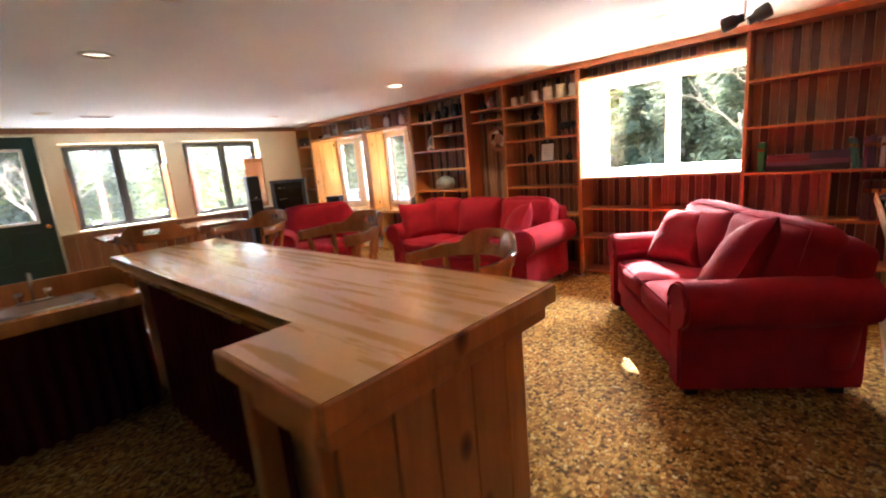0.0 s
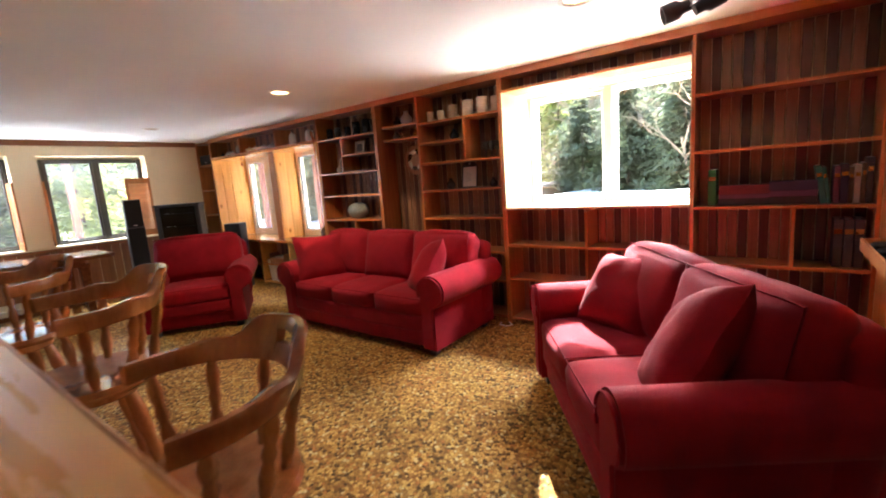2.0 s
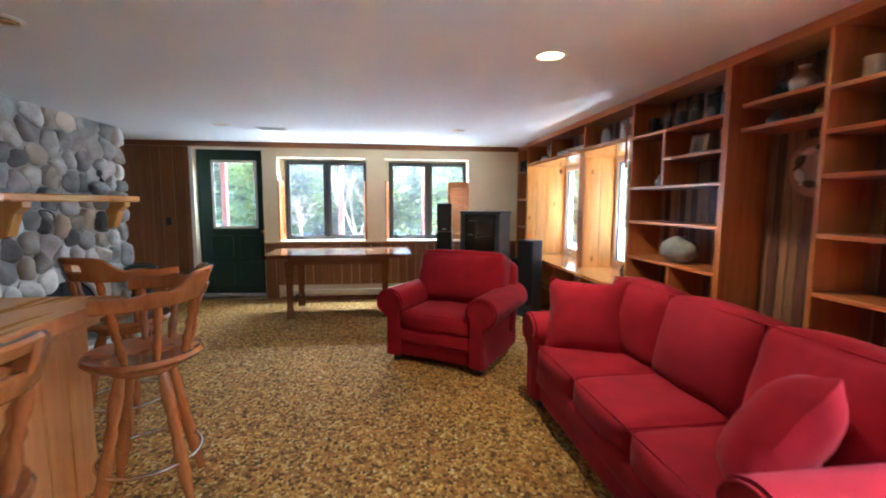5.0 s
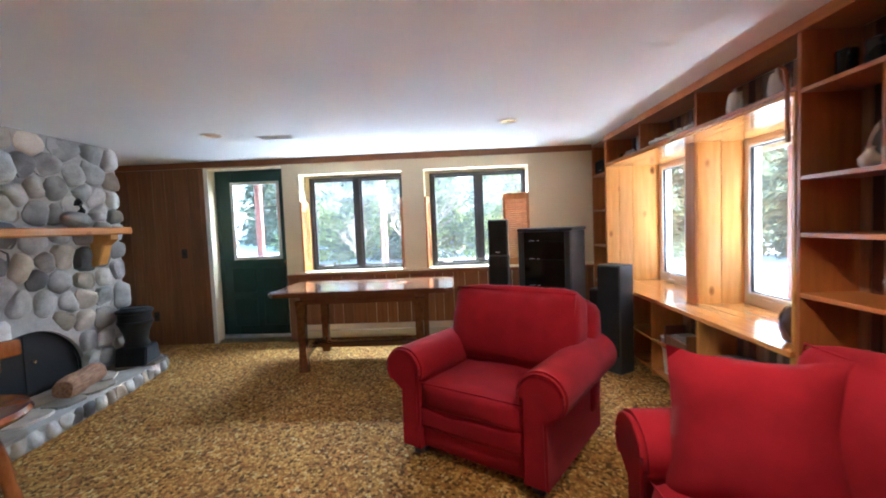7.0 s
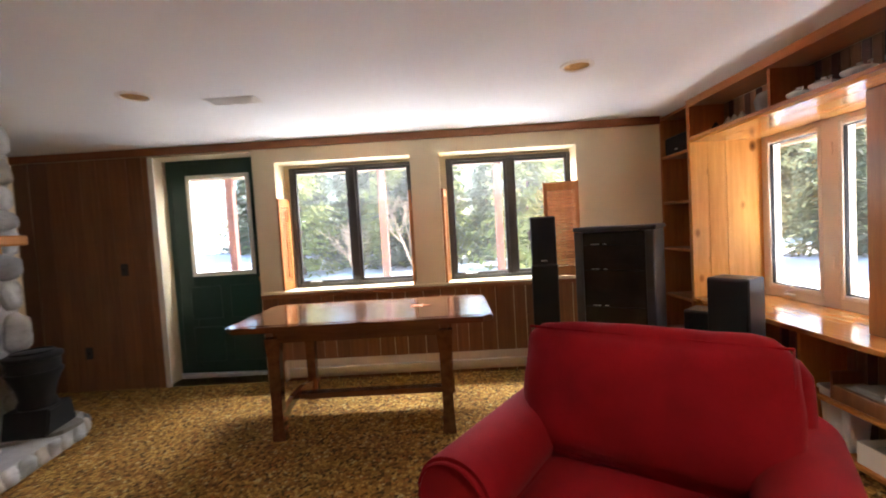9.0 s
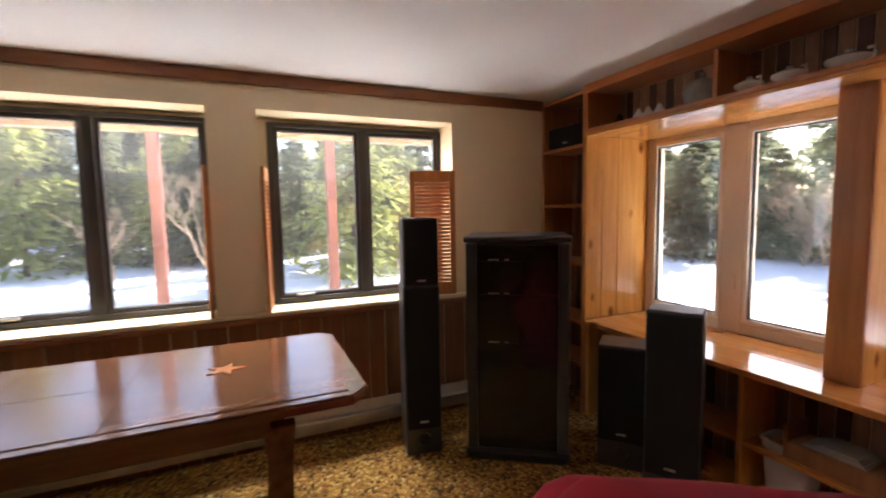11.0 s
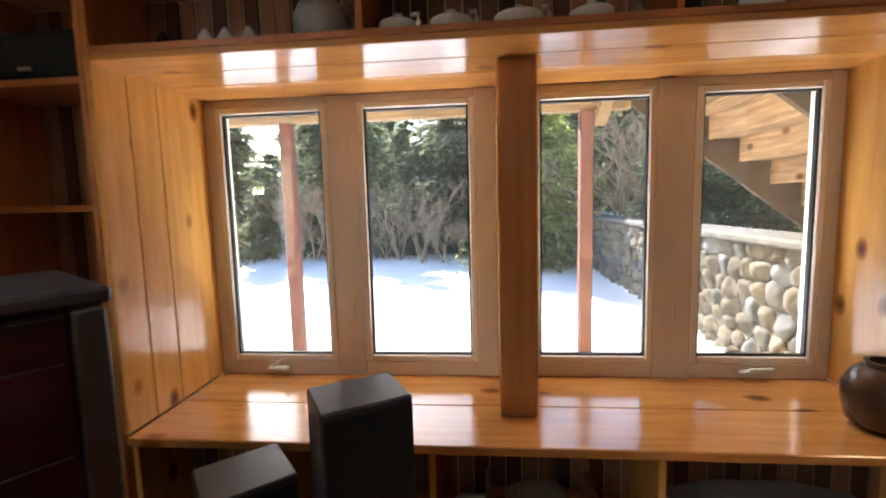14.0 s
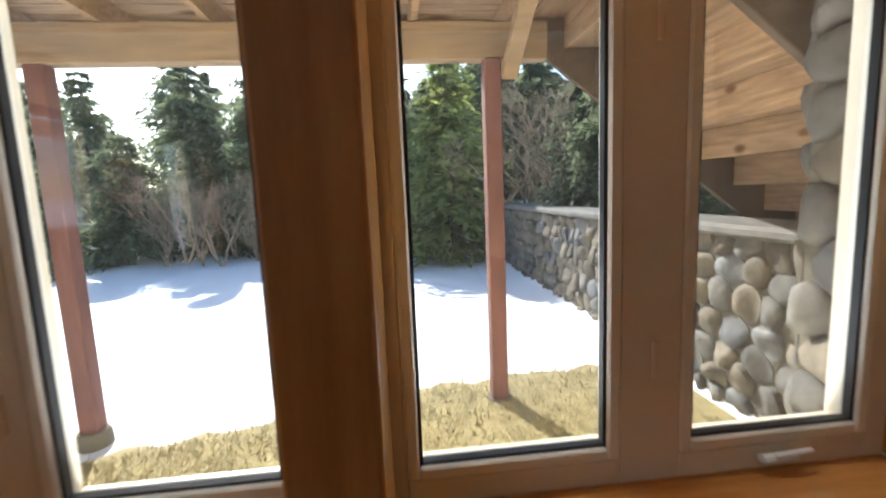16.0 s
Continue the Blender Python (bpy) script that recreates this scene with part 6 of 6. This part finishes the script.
for k in range(9):
    x, z = SX + RUN * k, SZ - RISE * k
    part("tread", box(x + 0.001, x + RUN + 0.03, 6.4, 7.84, z - 0.04, z, 0.004), DECK_Y, stp)
    if k:
        part("riser", box(x - 0.026, x - 0.002, 6.47, 7.774, z - 0.05, z + RISE - 0.041, 0.004), DECK_Y, stp)

# stone retaining wall and the stone pier of the house
rw = thing("retaining_wall", pose(0, 0, 0), "sunlit dry stone retaining wall holding a snowy bank", "stone wall")
part("wall_core", box(-2.33, -2.0, 5.95, 13.5, -0.3, 1.1, 0.01), MORTAR_O, rw)
part("coping", box(-2.42, -1.95, 5.95, 13.5, 1.09, 1.16, 0.02), STONE_P, rw, "flat grey coping stones")
masonry(rw, Matrix.Translation((-2.33, 13.5, 0.0)) @ pose(0, 0, 0, 0, 0, -90), 7.5, 1.1, 0.165, 0.036, None, 0.004, (STONE_O, STONE_P, STONE_D))
pr = thing("stone_pier", pose(0, 0, 0), "rounded grey stone pier at the corner of the house", "stone pier")
part("pier_core", box(-2.75, -2.36, 5.93, 6.3, -0.3, 2.4, 0.01), MORTAR_O, pr)
masonry(pr, Matrix.Translation((-2.75, 6.3, -0.2)) @ pose(0, 0, 0, 0, 0, -90), 0.37, 2.6, 0.17, 0.06, None, 0.006, (STONE_P, STONE_O, STONE_D))
masonry(pr, Matrix.Translation((-2.36, 6.3, -0.2)) @ pose(0, 0, 0, 0, 0, 180), 0.39, 2.6, 0.17, 0.06, None, 0.006, (STONE_P, STONE_O, STONE_D))


# ---- trees ----
def conifer(h, r, material, seed, droop=0.35, dense=1.0, start=0.06):
    """Trunk, limbs and a ragged crown of many small needle sprays."""
    rnd = random.Random(seed)
    trunk = tube([(0, 0, -0.3), (0.03 * h * 0.2, 0, h * 0.4), (0, 0.01 * h, h * 0.98)], [0.016 * h, 0.01 * h, 0.003], 8)
    crown = bmesh.new()
    limbs = bmesh.new()
    levels = int(h * 4.2)
    for k in range(levels):
        z = h * (start + (1 - start) * (k / levels) ** 0.95)
        reach = r * (1 - (z / h) ** 1.35) ** 0.85 * rnd.uniform(0.7, 1.15) + 0.12
        for b in range(rnd.randint(4, 6)):
            a = rnd.uniform(0, 6.283)
            ln = reach * rnd.uniform(0.6, 1.1)
            d_ = Vector((math.cos(a), math.sin(a), max(-droop * rnd.uniform(0.4, 1.2) + 0.25 * (z / h), (0.12 - z) / max(ln, 0.2))))
            p0 = Vector((0, 0, z))
            for v_ in (tube([p0, p0 + d_ * ln * 0.9], [0.012 + 0.008 * (1 - z / h), 0.003], 3),):
                merge(limbs, v_)
            for c in range(max(5, int(ln * 22 * dense))):
                t_ = rnd.uniform(0.12, 1.0)
                s_ = (0.14 + 0.12 * (1 - t_)) * rnd.uniform(0.6, 1.4)
                q = p0 + d_ * ln * t_ + Vector((rnd.uniform(-1, 1), rnd.uniform(-1, 1), rnd.uniform(-1, 0.5))) * 0.2 * ln * (0.4 + t_)
                u = Vector((math.cos(a + rnd.uniform(-1.2, 1.2)), math.sin(a + rnd.uniform(-1.2, 1.2)), rnd.uniform(-0.9, 0.3))).normalized()
                w = u.cross(Vector((rnd.uniform(-0.5, 0.5), rnd.uniform(-0.5, 0.5), 1))).normalized()
                v0, v1, v2, v3 = (crown.verts.new(q + u * s_ * e + w * s_ * f_) for e, f_ in ((-0.5, 0), (0.1, 0.26), (0.9, 0), (0.1, -0.26)))
                crown.faces.new((v0, v1, v2, v3))
    return finish("trunk", trunk, BARK, True), finish("crown", crown, material), finish("limb", limbs, BARK)


def plant(meshes, m, label, category, group):
    o = thing(category.replace(" ", "_") + "_tree", m, label, category, group)
    part("trunk", meshes[0], None, o)
    part("limbs", meshes[2], None, o)
    part("crown", meshes[1], None, o)
    return o


SPRUCE = [conifer(4.2, 1.7, NEEDLE, 1, 0.3, 3.4, 0.02), conifer(3.6, 1.7, NEEDLE, 2, 0.2, 3.4, 0.02), conifer(5.0, 1.7, NEEDLE, 3, 0.35, 3.0, 0.02)]
PALE = [conifer(4.6, 1.7, CYPRESS, 5, 0.5, 2.0, 0.08), conifer(5.5, 1.6, CYPRESS, 6, 0.35, 2.0, 0.08)]
rnd = random.Random(11)
spots = []
for k in range(90):      # a belt of woods north and west
    a = math.radians(rnd.uniform(55, 210))
    d_ = rnd.uniform(16, 32)
    spots.append((-5 + d_ * math.cos(a), 5 + d_ * math.sin(a)))
spots += [(-7.6, 16.6), (-6.3, 17.2), (-5.2, 16.6), (-8.8, 16.2), (-10.2, 15.4), (-4.4, 17.8), (-3.0, 18.5), (-11.6, 14.0), (-1.5, 19.0), (-6.9, 18.5), (-5.8, 19.0), (-9.6, 17.6), (-12.8, 12.6), (-14.5, 9.5), (-16, 7.0), (-17.5, 4.5), (-16.5, 2.0), (-18, -0.5), (-15.5, 10.8), (0.5, 15.5), (2.2, 14.5), (-0.2, 17.8), (3.8, 16.0)]
for k, (x, y) in enumerate(spots):
    s_ = rnd.uniform(0.75, 1.15) * (1.0 + max(0.0, math.hypot(x + 5, y - 5) - 16) * 0.06)
    plant(SPRUCE[k % 3], Matrix.Translation((x, y, ground_height(x, y))) @ pose(0, 0, 0, 0, 0, rnd.uniform(0, 360)) @ Matrix.Scale(s_, 4), "dark green spruce tree standing in the snow", "spruce", "woods round the house")
for k, (x, y) in enumerate(((-3.2, 13.4), (-2.9, 15.2), (-13.2, 5.2), (-15.5, 6.6), (-17.0, 1.2), (-16.2, -1.6), (-18.0, 3.4))):
    plant(PALE[k % 2], Matrix.Translation((x, y, ground_height(x, y))) @ pose(0, 0, 0, 0, 0, 70 * k) @ Matrix.Scale((0.9, 1.0, 0.95)[k % 3], 4), "yellow-green pine tree in sunlight near the house", "pine", "pale pines near the house")


for k, (x, y, s_) in enumerate(((-1.5, 10.4, 0.5), (-0.5, 9.8, 0.46), (0.45, 9.3, 0.5), (1.3, 9.0, 0.48), (0.0, 11.2, 0.62), (-1.2, 11.8, 0.6), (1.0, 10.6, 0.6), (2.3, 9.6, 0.6))):
    plant(SPRUCE[(k + 1) % 3], Matrix.Translation((x, y, ground_height(x, y))) @ pose(0, 0, 0, 0, 0, 47 * k) @ Matrix.Scale(s_, 4), "low bushy spruce on the snowy bank", "spruce", "spruces on the bank")


def bare_tree(h, seed, spread=0.6):
    rnd_ = random.Random(seed)
    bm_ = bmesh.new()

    def grow(p, d, ln, r_, depth):
        q = p + d * ln * 0.5 + Vector((rnd_.uniform(-1, 1), rnd_.uniform(-1, 1), 0)) * ln * 0.06
        e = p + d * ln
        merge(bm_, tube([p, q, e], [r_, r_ * 0.85, r_ * 0.65], 4 if depth else 6))
        if depth < 4:
            for _ in range(3 if depth < 3 else 4):
                nd = (d + Vector((rnd_.uniform(-1, 1), rnd_.uniform(-1, 1), rnd_.uniform(-0.35, 0.7))) * spread).normalized()
                grow(p + d * ln * rnd_.uniform(0.55, 1.0), nd, ln * rnd_.uniform(0.55, 0.8), r_ * 0.55, depth + 1)
    for k in range(3):
        grow(Vector((0, 0, -0.1)), Vector((rnd_.uniform(-0.4, 0.4), rnd_.uniform(-0.4, 0.4), 1)).normalized(), h * 0.38, 0.014 * h, 0)
    return finish("branches", bm_, TWIG)


BARE = [bare_tree(3.2, 4, 0.75), bare_tree(2.2, 9, 0.85)]
for k, (x, y, s_) in enumerate(((-1.5, 12.2, 0.85), (-0.9, 13.2, 0.9), (-1.2, 14.0, 1.0), (-4.6, 15.4, 1.0), (-6.0, 15.2, 0.9), (-8.0, 15.4, 1.0), (-6.6, 15.0, 0.8), (-7.4, 15.0, 0.7), (-8.9, 15.0, 0.8), (1.2, 8.4, 0.85), (0.6, 9.0, 0.7), (2.0, 9.5, 1.0), (-12.8, 8.0, 0.9), (-5.0, 15.0, 0.6), (-15.0, 2.2, 1.0), (-14.6, 0.4, 0.9), (-2.2, 12.6, 0.9), (-1.7, 11.4, 0.85))):
    o = thing("bare_shrub", Matrix.Translation((x, y, ground_height(x, y))) @ pose(0, 0, 0, 0, 0, 50 * k) @ Matrix.Scale(s_, 4), "leafless brown twiggy shrub standing in snow", "shrub", "bare shrubs")
    part("branches", BARE[k % 2], None, o)
for k in range(16):
    x, y = -9.5 + 0.42 * k + rnd.uniform(-0.2, 0.2), 14.6 + rnd.uniform(-0.3, 0.8)
    o = thing("bare_shrub", Matrix.Translation((x, y, ground_height(x, y))) @ pose(0, 0, 0, 0, 0, 70 * k) @ Matrix.Scale(rnd.uniform(0.4, 0.75), 4), "leafless brown twiggy shrub standing in snow", "shrub", "bare shrubs")
    part("branches", BARE[k % 2], None, o)
